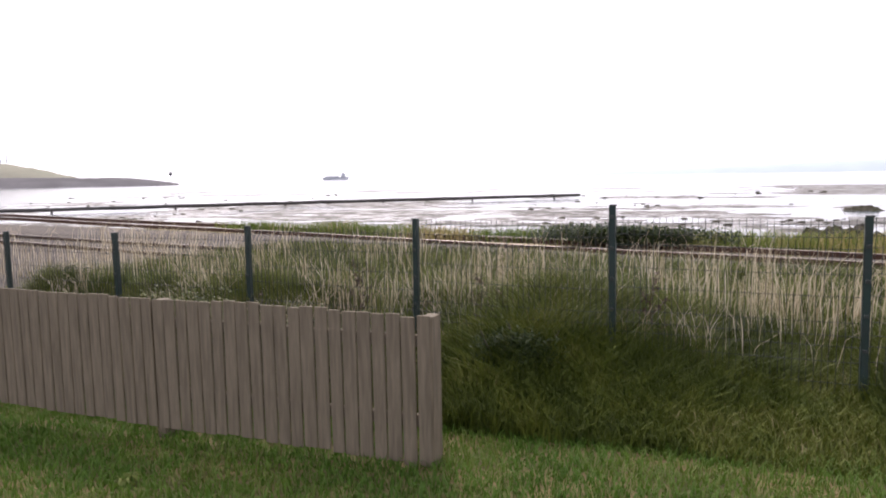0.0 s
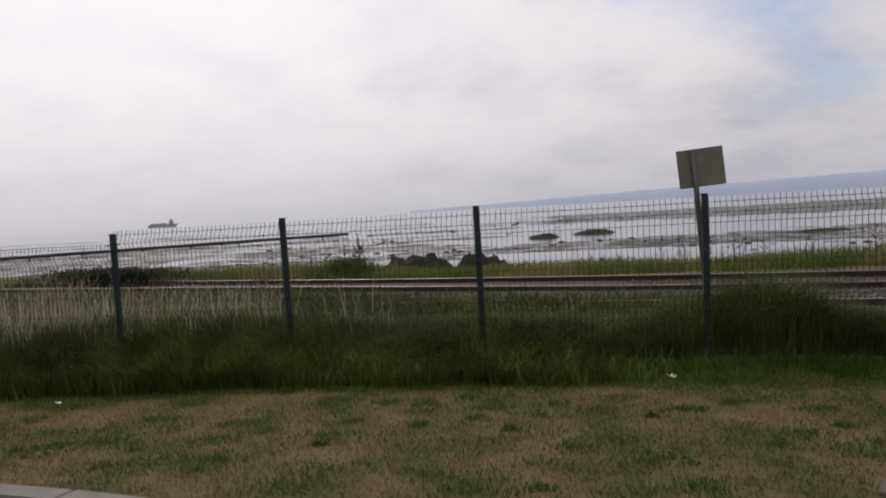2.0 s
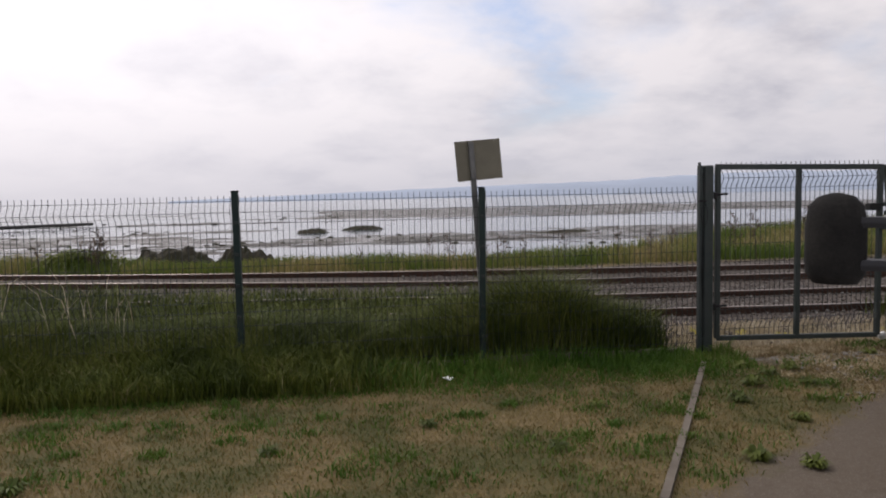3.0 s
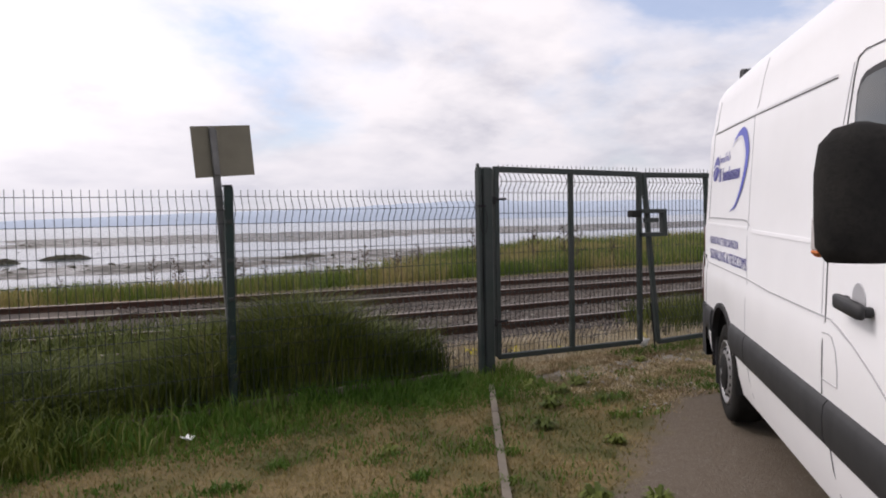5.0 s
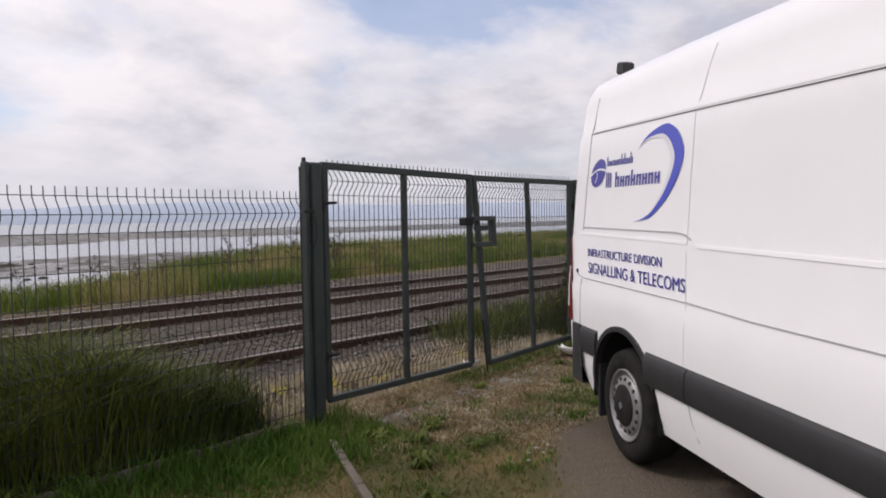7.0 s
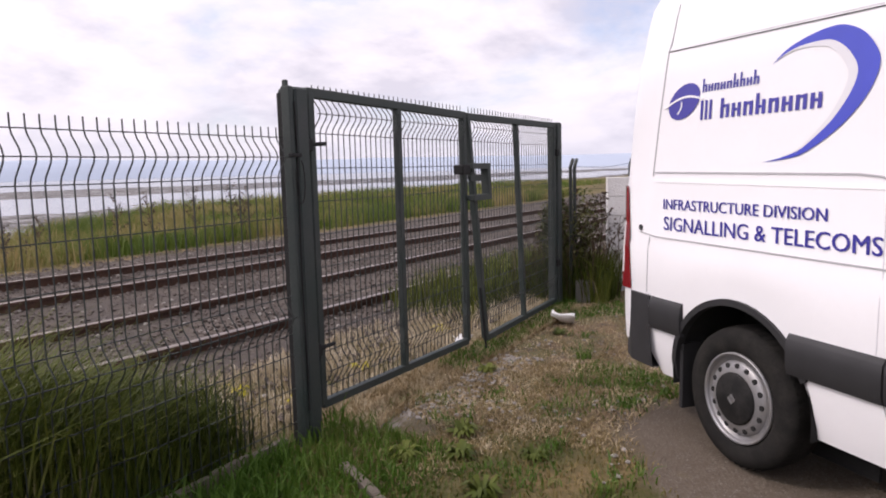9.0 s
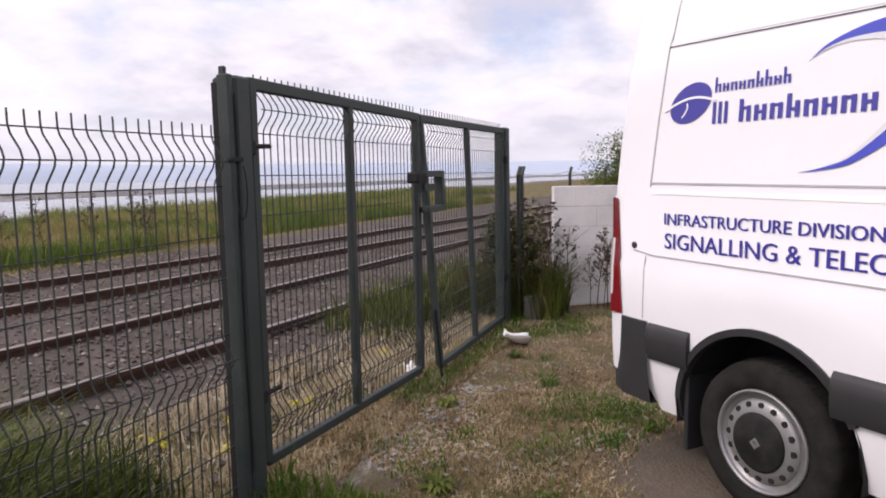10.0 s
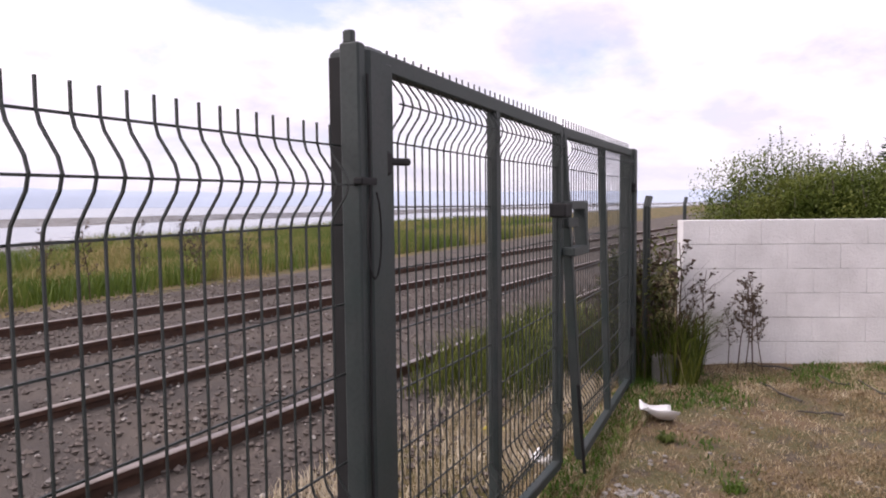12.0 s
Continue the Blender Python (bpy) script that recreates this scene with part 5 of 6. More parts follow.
    # the maker's two words as plain uprights and short bars
    for s0, s1, z0, z1, n, tall in ((-0.31, 0.075, 1.842, 1.878, 9, (0, 5, 6, 8)), (-0.317, -0.19, 1.705, 1.80, 2, ()), (-0.175, 0.432, 1.705, 1.77, 8, (0, 3))):
        w = (s1 - s0) / n
        for i in range(n):
            x0, x1 = s0 + i * w + w * 0.08, s0 + (i + 1) * w - w * 0.14
            top = z1 + (0.03 if i in tall else 0)
            t = (x1 - x0) * 0.36
            part("badge_bar", decal([[(x0, z0), (x0 + t, z0), (x0 + t, top), (x0, top)]], 0.0035), "navy", v)
            if n == 2 and i == 1:
                continue
            part("badge_bar", decal([[(x1 - t, z0), (x1, z0), (x1, z1), (x1 - t, z1)]], 0.0035), "navy", v)
            if n > 2:
                y0 = z0 + (z1 - z0) * (0.42 if i % 2 else 0.76)
                part("badge_bar", decal([[(x0 + t, y0), (x1 - t, y0), (x1 - t, y0 + (z1 - z0) * 0.2), (x0 + t, y0 + (z1 - z0) * 0.2)]], 0.0035), "navy", v)
    van_text("INFRASTRUCTURE DIVISION", -0.565, 1.243, 1.055, 0.078, "navy", v)
    van_text("SIGNALLING & TELECOMS", -0.56, 1.128, 1.30, 0.106, "navy", v)


build_van()

# ---- picket fence ----


def build_pickets():
    f = thing("picket_fence", Matrix(), "low close-boarded fence of weathered grey brown pickets", "fence")
    rng = random.Random(6)
    ax, ay, bx, by = -16.84, -2.17, -27.5, -2.75
    L = math.hypot(bx - ax, by - ay)
    ux, uy = (bx - ax) / L, (by - ay) / L
    yaw = math.degrees(math.atan2(uy, ux))
    shared = [Acc().box((0, 0, 0), (w, 0.022, 1.16), bev=0.005).mesh("picket") for w in (0.106, 0.112, 0.118)]
    s, i = 0.06, 0
    while s < L:
        x, y = ax + ux * s, ay + uy * s
        p = part("picket", shared[i % 3], "timber", f)
        p.matrix_world = pose(x, y + rng.uniform(-0.004, 0.004), 0.285 + 0.012 * math.sin(s * 1.3) + 0.01 * s + rng.uniform(-0.012, 0.012), 0, rng.uniform(-0.5, 0.5), yaw)
        s += 0.1265
        i += 1
    for z in (0.0, 0.62):
        part("rail", Acc().box(((ax + bx) / 2, (ay + by) / 2 + 0.04, z + 0.05), (L, 0.04, 0.09), pose(0, 0, 0, 0, 0, yaw), 0.006), "timber", f)
    for k in range(5):
        x, y = ax + ux * (0.05 + k * 2.6), ay + uy * (0.05 + k * 2.6) + 0.10
        part("post", Acc().box((x, y, 0.22), (0.10, 0.16, 1.28), bev=0.008), "timber", f)


build_pickets()

# ---- vegetation ----
R = np.random.default_rng(12)


def scatter(n, x0, x1, y0, y1, keep=None):
    x, y = R.uniform(x0, x1, n), R.uniform(y0, y1, n)
    if keep is not None:
        k = keep(x, y) > R.random(n)
        x, y = x[k], y[k]
    return x, y


def not_road(x, y):
    return np.where((y < kerb_y(x) + 0.10) & (x < -4.1), 0.0, 1.0)


def worn(x, y):
    return np.clip(1 - 1.25 * drive(x, y) - 0.9 * step(0.55, 0.1, np.abs(y + 0.3)) * step(0.1, 0.5, x) * step(2.2, 1.2, x), 0, 1) * (0.45 + 0.9 * fbm(x * 3, y * 3, 61)) * not_road(x, y)


x, y = scatter(190000, -15, 5.4, -4.2, -0.1, lambda x, y: worn(x, y) * step(2.6, 0.6, x) * step(-14.5, -9.5, x + 4 * (fbm(x, y, 91) - 0.5)))
blades("lawn_grass", x, y, R.uniform(0.02, 0.06, len(x)), 0.007, 0.9, "lawn_blade", "short dry lawn grass with green patches", "grass")
x, y = scatter(130000, -26, -8, -4.2, -0.1, lambda x, y: not_road(x, y) * step(-8.5, -13.5, x + 4 * (fbm(x, y, 91) - 0.5)))
blades("verge_grass", x, y, R.uniform(0.04, 0.13, len(x)), 0.010, 0.8, "bright_blade", "short green verge grass", "grass")
x, y = scatter(42000, -11, 0.35, -1.0, -0.02, lambda x, y: 0.25 + 0.9 * fbm(x * 1.5, y * 2, 8))
blades("edge_grass", x, y, R.uniform(0.06, 0.24, len(x)) * (1.1 + y) * (0.6 + 0.8 * fbm(x * 2.2, y * 2.2, 6)), 0.010, 0.6, "bright_blade", "green grass growing up at the fence's foot", "grass")


def rank_height(x):
    """Height of the rank grass along the fence: a hump beside the gate, lower and fuller further along."""
    return (0.40 + 0.46 * np.exp(-((x + 1.7) / 1.0) ** 2) + 0.40 * step(-3.0, -8.5, x) - 0.28 * np.exp(-((x + 14.1) / 1.1) ** 2) + 0.32 * np.exp(-((x + 16.7) / 0.8) ** 2)) * (0.55 + 0.9 * fbm(x * 1.3, x * 0 + 2.0, 5, 3))


x, y = scatter(240000, -26, -0.25, 0.06, 1.45, lambda x, y: 0.25 + 1.0 * fbm(x * 1.8, y * 1.8, 44))
k = np.where((x > -0.5) & (R.random(len(x)) < 0.5), False, True)
x, y = x[k], y[k]
blades("rank_grass", x, y, (rank_height(x) + 0.12 * R.random(len(x))) * R.uniform(0.55, 1.15, len(x)) * (1 - 0.30 * np.abs(y - 0.6)), 0.009, 0.7, "green_blade", "rank dark green grass behind the fence", "grass")
x, y = scatter(170000, -26, -2.7, -1.35, 0.06, lambda x, y: np.where((y > -0.8) | (x < -12.6), 1.0, 0.0) * step(-2.6, -5, x) * (0.4 + 0.8 * fbm(x, y * 2, 14)))
blades("fence_grass", x, y, (rank_height(x) - 0.05) * R.uniform(0.45, 1.1, len(x)) * np.maximum(0.25, 1.05 + 0.6 * y), 0.012, 0.65, "green_blade", "tall dark grass hiding the foot of the fence", "grass")
x, y = scatter(5200, -25, -5.5, 0.2, 2.0, lambda x, y: step(0.42, 0.62, fbm(x * 1.1, y, 18)) * step(-5.5, -9, x))
x2, y2 = scatter(2200, -30, -11, 1.5, 6.5, lambda x, y: step(0.4, 0.6, fbm(x * 0.7, y * 0.7, 19)) * step(-11, -15, x))
x, y = np.concatenate([x, x2]), np.concatenate([y, y2])
blades("dry_reeds", x, y, R.uniform(0.75, 1.3, len(x)), 0.010, 0.5, "straw", "pale dry grass stems behind the fence", "reeds")
x, y = scatter(190000, -26, -1.2, 1.2, 8.5, lambda x, y: step(-1.2, -3.5, x) * step(5.6, 3.6, y - 0.16 * np.clip(-x - 3, 0, 30)) * (0.2 + fbm(x * 0.9, y * 0.9, 71)))
blades("track_weeds", x, y, R.uniform(0.14, 0.48, len(x)) * (0.8 + 0.45 * step(-5, -10, x)), 0.014, 0.8, "green_blade", "green weeds growing over the near track", "grass")
x, y = scatter(120000, 0.6, 6.5, -3.2, -0.15, lambda x, y: (0.45 + 0.55 * step(1.8, 3.0, x)) * 0.30 * step(0.9, 0.1, drive(x, y)) + 0.9 * step(0.40, 0.56, fbm(x * 1.7, y * 1.7, 73)) * step(0.9, 0.1, drive(x, y)))
blades("dry_turf", x, y, R.uniform(0.015, 0.05, len(x)), 0.007, 1.1, "dry_blade", "bleached dry turf beside the wall", "grass")
x, y = scatter(90000, 0.0, 6.2, -3.2, -0.1, lambda x, y: 0.6 * step(0.54, 0.68, fbm(x * 1.5 + 7, y * 1.5, 79)) * step(0.6, 0.1, drive(x, y)))
blades("green_patches", x, y, R.uniform(0.02, 0.08, len(x)), 0.008, 0.9, "bright_blade", "green grass patches in the dry turf", "grass")
x, y = scatter(3000, 1.6, 4.3, -0.22, 0.05, lambda x, y: 0.2 + fbm(x * 3, y * 3, 81))
blades("gate_fringe", x, y, R.uniform(0.03, 0.13, len(x)), 0.009, 0.8, "bright_blade", "green grass at the foot of the sagging gate leaf", "grass")
x, y = scatter(3800, 4.3, 4.85, -0.5, 0.5, lambda x, y: 0.25 + fbm(x * 3, y * 3, 83))
blades("wall_end_grass", x, y, R.uniform(0.15, 0.75, len(x)), 0.010, 0.6, "green_blade", "tall grass between gate post and wall end", "grass")
x, y = scatter(260, 4.3, 4.9, -0.4, 0.6)
blades("wall_end_stalks", x, y, R.uniform(0.5, 1.25, len(x)), 0.008, 0.45, "dock", "dead brown stalks at the wall's end", "grass")
x, y = scatter(14000, 0.2, 4.2, -0.25, 0.14)
blades("gate_foot_grass", x, y, R.uniform(0.02, 0.09, len(x)), 0.008, 0.9, "dry_blade", "dry and green grass under the gate", "grass")
cx, cy = R.uniform(-12, 2.5, 260), R.uniform(-3.9, -0.3, 260)
k = (worn(cx, cy) > 0.3) & ((cy > kerb_y(cx) + 0.3) | (cx > -4))
cx, cy = cx[k], cy[k]
pick = R.integers(0, len(cx), 16000)
size = R.uniform(0.04, 0.16, len(cx))[pick]
x, y = cx[pick] + R.normal(0, 1, len(pick)) * size, cy[pick] + R.normal(0, 1, len(pick)) * size * 0.7
blades("lawn_tufts", x, y, R.uniform(0.03, 0.09, len(x)), 0.010, 0.9, "bright_blade", "green tufts in the dry lawn", "grass")
x, y = scatter(8000, -0.2, 2.0, -1.6, -0.15, lambda x, y: step(0.45, 0.65, fbm(x * 2.5, y * 2.5, 75)))
blades("dry_patches", x, y, R.uniform(0.02, 0.06, len(x)), 0.007, 1.1, "dry_blade", "bleached dry grass patches before the gate", "grass")
x, y = scatter(14000, -0.3, 5, 0.12, 1.3, lambda x, y: 0.2 + step(0.4, 0.6, fbm(x * 1.6, y * 1.6, 77)))
blades("gate_straw", x, y, R.uniform(0.03, 0.14, len(x)), 0.008, 0.7, "straw", "bleached grass under the gate", "grass")
x, y = scatter(5000, 0.2, 5, 0.1, 1.2, lambda x, y: fbm(x * 2, y * 2, 19))
blades("gate_grass", x, y, R.uniform(0.04, 0.2, len(x)), 0.009, 0.6, "straw", "dry grass along the ballast edge", "grass")
x, y = scatter(6000, 2.9, 7, 0.55, 1.6, lambda x, y: 0.8 * step(2.9, 4, x))
blades("side_grass", x, y, R.uniform(0.15, 0.5, len(x)), 0.011, 0.5, "green_blade", "green grass beside the near rail", "grass")


def shore_keep(x, y):
    s = y - 0.14 * np.clip(-x, 0, 60)
    return step(9.0, 9.7, s) * step(14.8, 12.5, s - 0.8 * np.clip(x - 4, 0, 16)) * (0.35 + 0.8 * fbm(x * 0.5, y * 0.5, 23))


x, y = scatter(150000, -34, 34, 8.5, 19, shore_keep)
x2, y2 = scatter(40000, 6, 60, 15, 28, shore_keep)
x, y = np.concatenate([x, x2]), np.concatenate([y, y2])
blades("shore_grass", x, y, R.uniform(0.16, 0.46, len(x)) * (1.0 + 0.55 * step(-1, 6, x) + 0.5 * step(-7, -12, x)) * (0.6 + 0.8 * fbm(x * 0.4, y * 0.4, 29)), 0.02, 0.6, "verge_blade", "yellow green grass on the strip between track and shore", "grass")


def build_crown(name, at, size, count, leaf, mat, label, category, limbs=5, seed=1, up=0.5, shoots=0):
    """A bush: bent limbs, leaf clumps over an uneven mass with gaps."""
    t = thing(name, Matrix.Translation(at), label, category)
    rng = np.random.default_rng(seed)
    sx, sy, sz = size
    for i in range(limbs * 2):
        e = Vector((rng.uniform(-0.8, 0.8) * sx, rng.uniform(-0.8, 0.8) * sy, rng.uniform(0.35, 0.95) * sz))
        root = Vector((rng.uniform(-0.25, 0.25) * sx, rng.uniform(-0.25, 0.25) * sy, 0))
        mid = root.lerp(e, 0.5) + Vector((0, 0, 0.12 * sz))
        part("limb", Acc().tube([root, mid, e], 0.022, 5, 0.006), "bark", t)
    n = count
    # clumps lie on the shells of a few overlapping domes
    domes = [(rng.uniform(-0.62, 0.62) * sx, rng.uniform(-0.6, 0.6) * sy, rng.uniform(0.42, 0.62) * sz, rng.uniform(0.34, 0.5)) for _ in range(14 if not shoots else 26)]
    # the mass sinks towards its rim
    domes = [(a, b, c * (1 - 0.42 * ((a / sx) ** 2 + (b / sy) ** 2)), r) for a, b, c, r in domes] if shoots else domes
    pick = rng.integers(0, len(domes), n)
    d = np.array(domes)[pick]
    th, ph = rng.uniform(0, 2 * np.pi, n), np.arccos(rng.uniform(-0.55, 1, n))
    rr = d[:, 3] * rng.uniform(0.2, 1.06, n) ** 0.5 * (0.75 + 0.5 * value_noise(th * 3, ph * 4, seed))
    px = d[:, 0] + rr * np.sin(ph) * np.cos(th) * sx
    py = d[:, 1] + rr * np.sin(ph) * np.sin(th) * sy
    pz = np.maximum(0.03, d[:, 2] + rr * np.cos(ph) * sz * 0.85)
    if shoots:
        # upright twigs with leaves, standing out of the top
        twigs = Acc()
        top = np.flatnonzero((np.cos(ph) > 0.75) & (rr > 0.95 * d[:, 3]))[:shoots * 3:3]
        at = 0
        for j in top:
            long = rng.uniform(0.06, 0.26)
            lean = rng.normal(0, 0.14, 2)
            root = Vector((px[j], py[j], pz[j] - 0.15))
            tip = root + Vector((lean[0] * long, lean[1] * long, long + 0.12))
            twigs.tube([root, tip], 0.006, 4, 0.002)
            for q in np.linspace(0.35, 1.0, 14):
                c = root.lerp(tip, float(q))
                px[at], py[at], pz[at] = c
                at += 1
        tagged(part("twigs", twigs, "bark", t), kind="stuff")
    a, b = rng.uniform(0, 2 * np.pi, n), rng.uniform(-0.7, 1.2, n)
    ln = leaf * rng.uniform(0.6, 1.3, n)
    ux, uy, uz = np.cos(a) * np.cos(b), np.sin(a) * np.cos(b), np.sin(b)
    vx, vy = -np.sin(a), np.cos(a)
    p = np.stack([px, py, pz], 1)
    u = np.stack([ux, uy, uz], 1) * ln[:, None]
    w = np.stack([vx, vy, rng.uniform(-0.4, 0.4, n)], 1) * (ln * 0.32)[:, None]
    v = np.stack([p, p + u * 0.5 + w, p + u, p + u * 0.5 - w], 1).reshape(-1, 3)
    me = bpy.data.meshes.new("leaves")
    me.from_pydata(v.tolist(), [], (np.arange(n)[:, None] * 4 + np.array([[0, 1, 2, 3]])).tolist())
    tagged(part("leaves", me, mat, t), kind="stuff")
    return t


build_crown("hedge", (7.5, -1.75, 0.1), (1.3, 1.75, 2.1), 210000, 0.034, "leaf", "rounded green hedge bush behind the white wall", "hedge", seed=3, shoots=90)
build_crown("hedge", (8.6, -4.6, 0.1), (1.5, 1.9, 1.95), 130000, 0.036, "leaf", "rounded green hedge bush behind the white wall", "hedge", seed=5, shoots=50)
build_crown("shore_bush", (-17.6, 11.4, -0.1), (2.6, 0.6, 0.72), 15000, 0.08, "darkleaf", "low dark green scrub on the shore strip", "bush", seed=7)
build_crown("shore_bush", (-10.4, 11.9, -0.1), (1.1, 0.5, 0.7), 4500, 0.07, "leaf", "low green scrub on the shore strip", "bush", seed=8)
build_crown("bramble", (-16.7, -0.45, -0.5), (0.5, 0.30, 1.0), 12000, 0.03, "darkleaf", "dark bramble beside the picket fence's end", "bush", seed=9)
build_crown("bramble", (-19.7, -0.9, -0.5), (2.3, 0.45, 1.2), 16000, 0.04, "scrub_leaf", "green brambles behind the picket fence", "bush", seed=10)
build_crown("bramble", (-23.5, -1.0, -0.6), (2.4, 0.45, 1.2), 13000, 0.04, "scrub_leaf", "green brambles behind the picket fence", "bush", seed=11)
build_crown("wall_scrub", (4.62, 0.02, 0.0), (0.36, 0.38, 1.3), 4200, 0.045, "scrub_leaf", "tangled scrub between gate post and wall", "bush", seed=12)


def build_conifer():
    t = thing("conifer", Matrix.Translation((13.2, -3.2, 0)), "dark young conifer behind the hedge", "tree")
    part("trunk", Acc().tube([(0, 0, 0), (0.03, 0, 1.5), (0, 0, 3.3)], 0.08, 7, 0.015), "bark", t)
    a = Acc()
    rng = random.Random(3)
    for i in range(420):
        h = rng.uniform(0.5, 3.2)
        r = (3.4 - h) * 0.42
        th = rng.random() * 6.28
        ln = r * rng.uniform(0.6, 1.05)
        dx, dy = math.cos(th), math.sin(th)
        for k in range(5):
            f0 = k / 5
            p = Vector((dx * ln * f0, dy * ln * f0, h + 0.12 * ln * f0))
            for sg in (-1, 1):
                q = p + Vector((dx * 0.12 - dy * 0.14 * sg, dy * 0.12 + dx * 0.14 * sg, 0.03))
                m = p + Vector((dx * 0.1, dy * 0.1, -0.02))
                a.add([p, m, q], [(0, 1, 2)])
    tagged(part("crown", a, "needle", t), kind="stuff")


build_conifer()


def build_dock():
    """A dead dock: a stem with side shoots and clusters of brown seed."""
    t = thing("dock", Matrix.Translation((0, 0, -50)), "dead brown dock stalk with seed clusters", "weed", "dock stalks")
    stem, seed = Acc(), Acc()
    rng = random.Random(8)
    stem.tube([(0, 0, -0.05), (0.02, 0.01, 0.35), (0.0, 0.03, 0.75), (0.03, 0.0, 1.0)], 0.008, 5, 0.003)
    for i in range(9):
        z = 0.35 + 0.065 * i
        th = i * 2.4
        e = Vector((math.cos(th) * 0.16 * (1.2 - z * 0.6), math.sin(th) * 0.16 * (1.2 - z * 0.6), z + 0.12))
        stem.tube([(0.01, 0.01, z), e], 0.004, 4, 0.002)
        for k in range(14):
            p = Vector((0.01, 0.01, z)).lerp(e, rng.uniform(0.35, 1.05)) + Vector((rng.gauss(0, 0.018), rng.gauss(0, 0.018), rng.gauss(0, 0.02)))
            r = rng.uniform(0.012, 0.028)
            q = [p + Vector((rng.gauss(0, 1), rng.gauss(0, 1), rng.gauss(0, 1))).normalized() * r for _ in range(4)]
            seed.add(q, [(0, 1, 2), (0, 2, 3), (0, 3, 1), (1, 3, 2)])
    tagged(part("stem", stem, "dock", t), kind="stuff")
    tagged(part("seed_spike", seed, "dock", t), kind="stuff")
    return t


def place_docks():
    first = build_dock()
    rng = random.Random(15)
    spots = [(4.93, -0.78, 0.8), (4.9, -0.9, 0.85), (4.95, -0.7, 0.6), (4.94, -0.98, 0.66), (4.97, -0.84, 0.75), (4.7, -0.5, 0.9), (4.62, -0.3, 1.15), (4.55, -0.05, 1.2)]
    spots += [(rng.uniform(-11.3, -9.8), rng.uniform(11.6, 12.4), rng.uniform(0.9, 1.3)) for _ in range(5)]
    spots += [(rng.uniform(-3.5, 4.5), rng.uniform(9.2, 10.5), rng.uniform(0.5, 0.95)) for _ in range(16)]
    spots += [(rng.uniform(6, 12), rng.uniform(9.0, 10.5), rng.uniform(0.8, 1.35)) for _ in range(9)]
    spots += [(rng.uniform(-21, -15.5), rng.uniform(0.3, 1.0), rng.uniform(0.8, 1.2)) for _ in range(9)]
    spots += [(rng.uniform(-11, -9), rng.uniform(10.5, 11.5), rng.uniform(0.6, 0.9)) for _ in range(4)]
    for i, (x, y, k) in enumerate(spots):
        m = pose(x, y, float(land(x, y)), rng.uniform(-6, 6), rng.uniform(-6, 6), rng.uniform(0, 360))
        if i == 0:
            first.matrix_world = m @ Matrix.Scale(k, 4)
            continue
        c = copy_thing(first, m)
        c.scale = (k, k, k)


place_docks()


def build_tuft(at, r, n, mat, label, seed):
    """A broad-leaved weed lying flat on the ground."""
    a = Acc()
    rng = random.Random(seed)
    vs, fs = [(0, 0, 0)], []
    for i in range(n):
        th, ln = rng.random() * 6.28, r * rng.uniform(0.4, 1.25)
        w = ln * rng.uniform(0.07, 0.14)
        dx, dy = math.cos(th), math.sin(th)
        hgt = rng.uniform(0.15, 0.7) * ln
        k = len(vs)
        vs += [(dx * ln * 0.55 - dy * w, dy * ln * 0.55 + dx * w, hgt), (dx * ln, dy * ln, hgt * rng.uniform(0.3, 0.9)), (dx * ln * 0.55 + dy * w, dy * ln * 0.55 - dx * w, hgt)]
        fs.append((0, k, k + 1, k + 2))
    a.add(vs, fs)
    ob = part("weed", a, mat)
    ob.location = (at[0], at[1], float(land(at[0], at[1])))
    tagged(ob, label, "weed", "weeds in the lawn")


for i, (wx, wy, r) in enumerate(((-1.0, -2.75, 0.13), (-0.75, -2.95, 0.12), (-0.45, -1.6, 0.12), (-0.1, -1.2, 0.14), (0.25, -0.9, 0.12), (0.55, -0.75, 0.13), (0.1, -0.65, 0.12), (-3.0, -1.8, 0.10), (-2.2, -2.4, 0.10), (-4.1, -2.2, 0.10), (-0.25, -2.1, 0.11), (-5.5, -2.6, 0.12), (-1.6, -1.5, 0.09), (0.4, -1.25, 0.10), (3.0, -0.45, 0.10), (1.7, -0.35, 0.11), (-18.9, -3.2, 0.14))):
    build_tuft((wx, wy), r * 0.75, 130, "green_blade", "low green broad-leaved weed in the dry grass", i)
for i, (wx, wy) in enumerate(((0.62, 0.5), (0.95, 0.75), (0.5, 0.95), (1.35, 0.55), (2.7, 0.6))):
    build_tuft((wx, wy), 0.10, 40, "yellow", "yellow flowering weed by the track", 40 + i)

# ---- litter ----


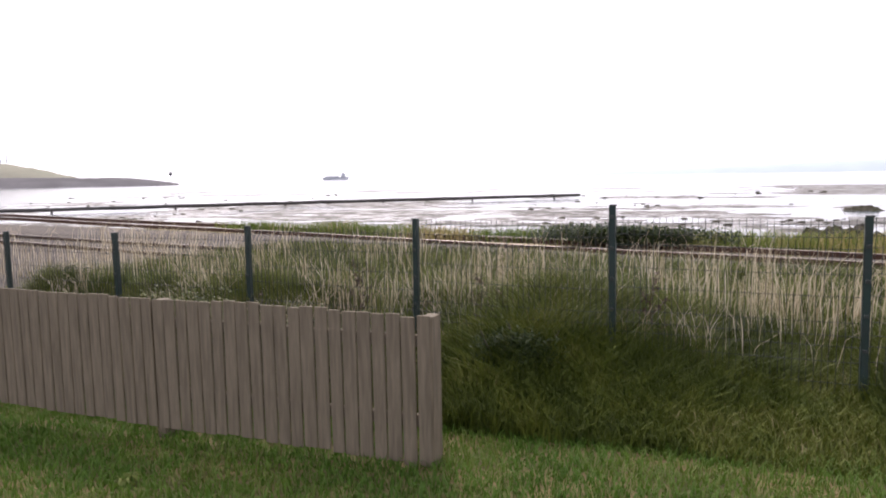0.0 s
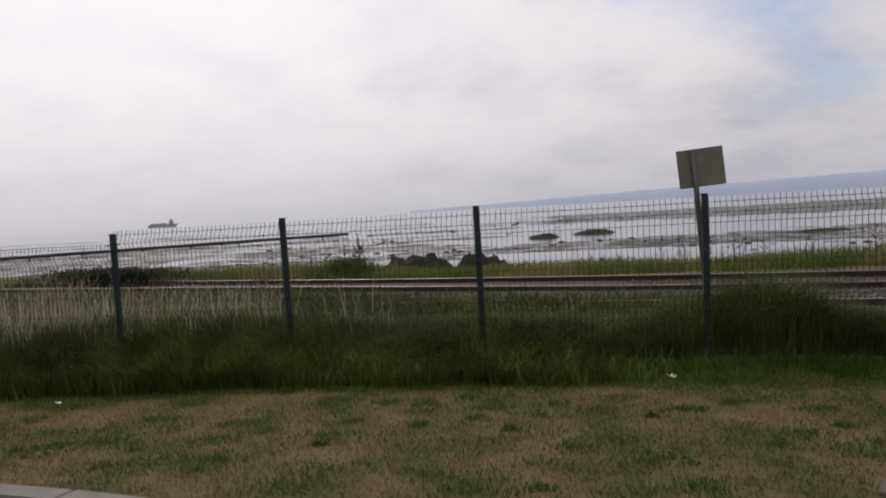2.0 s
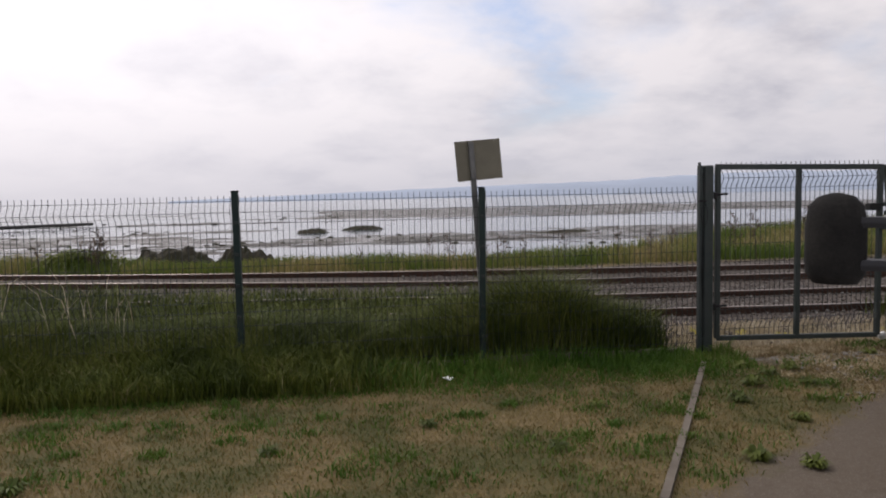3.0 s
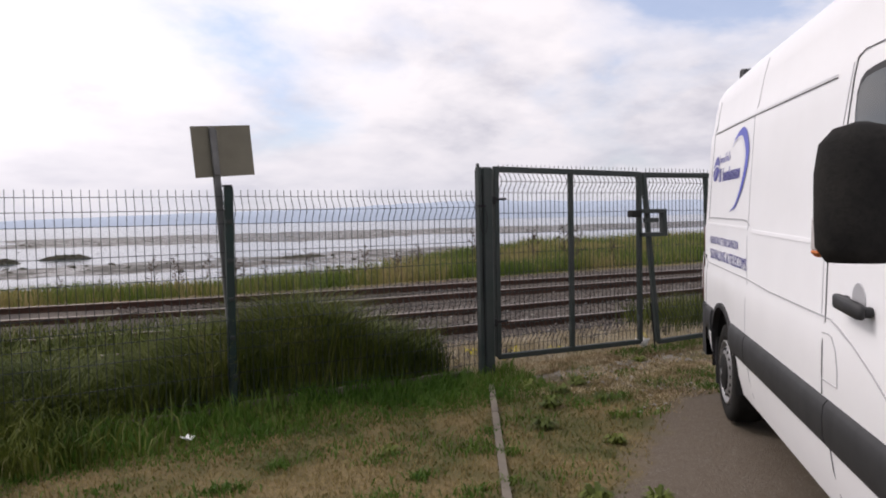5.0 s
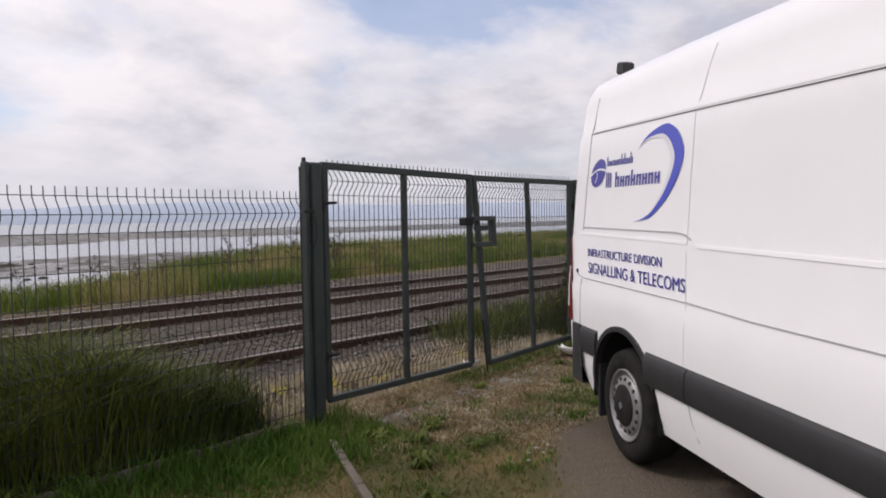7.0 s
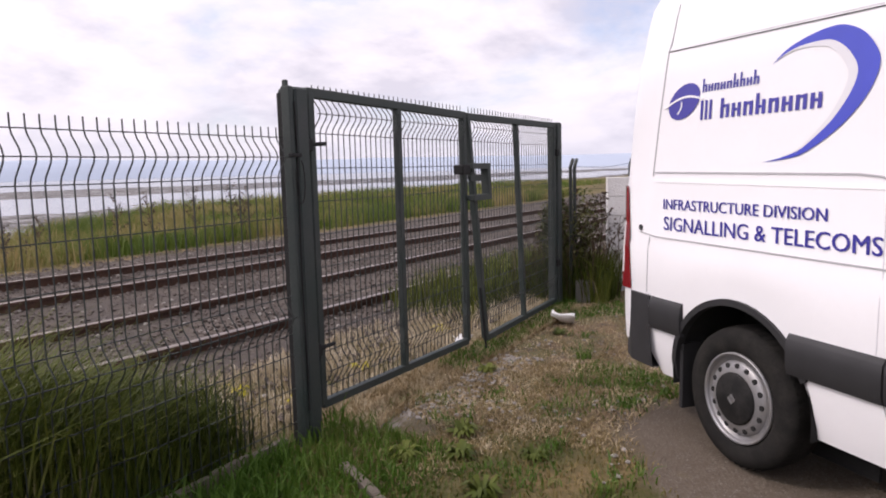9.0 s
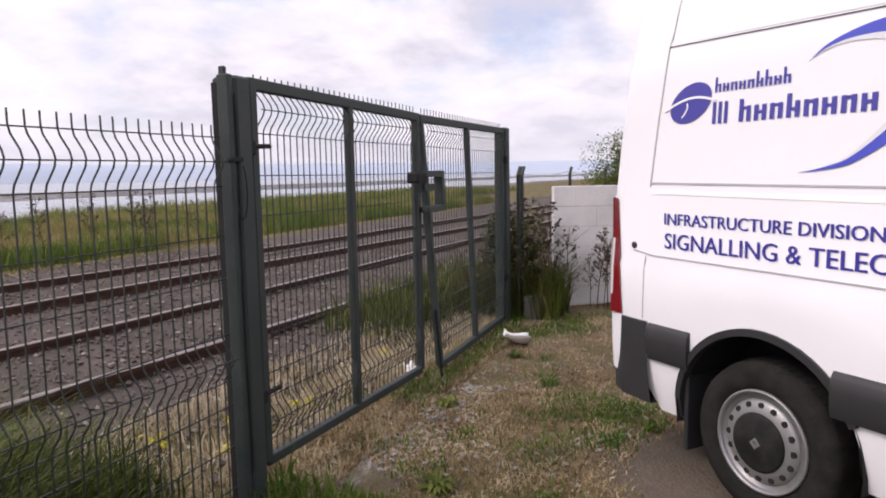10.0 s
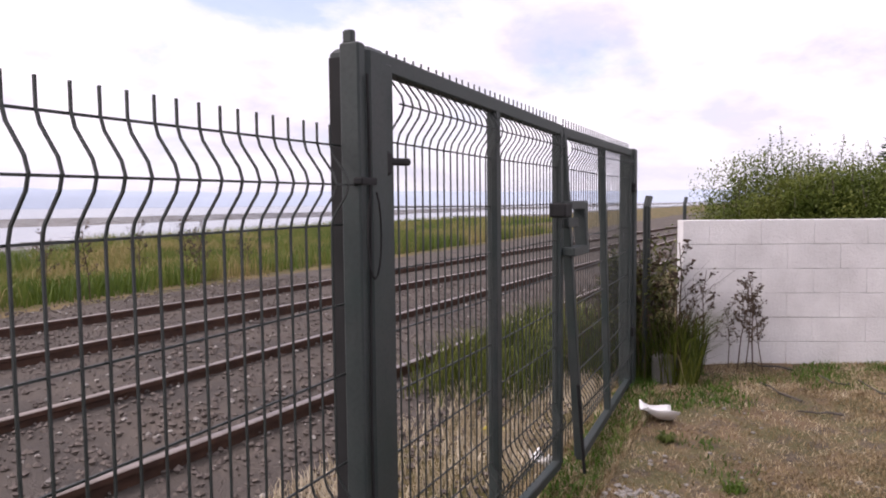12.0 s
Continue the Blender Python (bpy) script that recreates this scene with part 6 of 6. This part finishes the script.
def sheet(name, at, w, d, curl, yaw, label):
    a = Acc()
    n = 6
    vs = []
    for j in range(n + 1):
        for i in range(n + 1):
            u, v = i / n - 0.5, j / n - 0.5
            vs.append((u * w, v * d, curl * (u * u * 2 + 0.5 * v * v + 0.12 * math.sin(7 * u + 5 * v)) + 0.02))
    top = [(j * (n + 1) + i, j * (n + 1) + i + 1, (j + 1) * (n + 1) + i + 1, (j + 1) * (n + 1) + i) for j in range(n) for i in range(n)]
    a.add(vs, top)
    ob = part(name, a, "paper", smooth=True)
    mod = ob.modifiers.new("thick", "SOLIDIFY")
    mod.thickness = 0.003
    ob.matrix_world = pose(at[0], at[1], float(land(at[0], at[1])) + 0.02, 14, 8, yaw)
    tagged(ob, label, "litter", "litter on the grass")


sheet("plastic_scrap", (3.37, -0.33), 0.30, 0.22, 0.12, 20, "crumpled white plastic scrap lying by the gate")
sheet("paper_scrap", (-2.7, -0.6), 0.09, 0.06, 0.03, 50, "small white paper scrap on the lawn")
sheet("paper_scrap", (-13.6, -1.85), 0.30, 0.10, 0.05, 10, "white paper scrap on the verge")
sheet("paper_scrap", (2.2, 0.12), 0.14, 0.10, 0.15, 70, "white scrap caught under the gate")
sheet("paper_scrap", (-9.0, -1.2), 0.05, 0.04, 0.02, 70, "small white paper scrap on the lawn")


def build_sticks():
    rng = random.Random(21)
    for i, (x, y, ln) in enumerate(((4.3, -1.1, 0.5), (4.7, -1.5, 0.35), (5.0, -1.0, 0.4), (4.5, -1.8, 0.6), (3.9, -1.35, 0.3))):
        th = rng.random() * 3.1
        pts = [(x + math.cos(th) * ln * (k / 4 - 0.5) + rng.gauss(0, 0.02), y + math.sin(th) * ln * (k / 4 - 0.5) + rng.gauss(0, 0.02), float(land(x, y)) + 0.02 + 0.02 * rng.random()) for k in range(5)]
        tagged(part("stick", Acc().tube(pts, 0.010, 5, 0.005), "bark"), "dry dark twig lying on the grass", "twig", "twigs on the ground")


build_sticks()


def build_chips():
    rng = random.Random(31)
    a = Acc()
    for i in range(1300):
        x = rng.uniform(0.1, 4.2)
        y = (-0.16 - 0.10 * x + rng.gauss(0, 0.14)) if i % 2 and x < 2.6 else -0.1 - 1.6 * rng.random() ** 1.4
        if y > -0.05 or (x > 2.2 and i % 6):
            continue
        if float(value_noise(np.array(x * 2.2), np.array(y * 2.2), 5)) < 0.4:
            continue
        lump(a, (x, y, float(land(x, y)) + 0.008), rng.uniform(0.006, 0.02), i, 0.6, 5)
    tagged(part("stone_chips", a, "pale_stone"), "pale stone chips in the worn grass by the gate", "stones", "", "stuff")


build_chips()
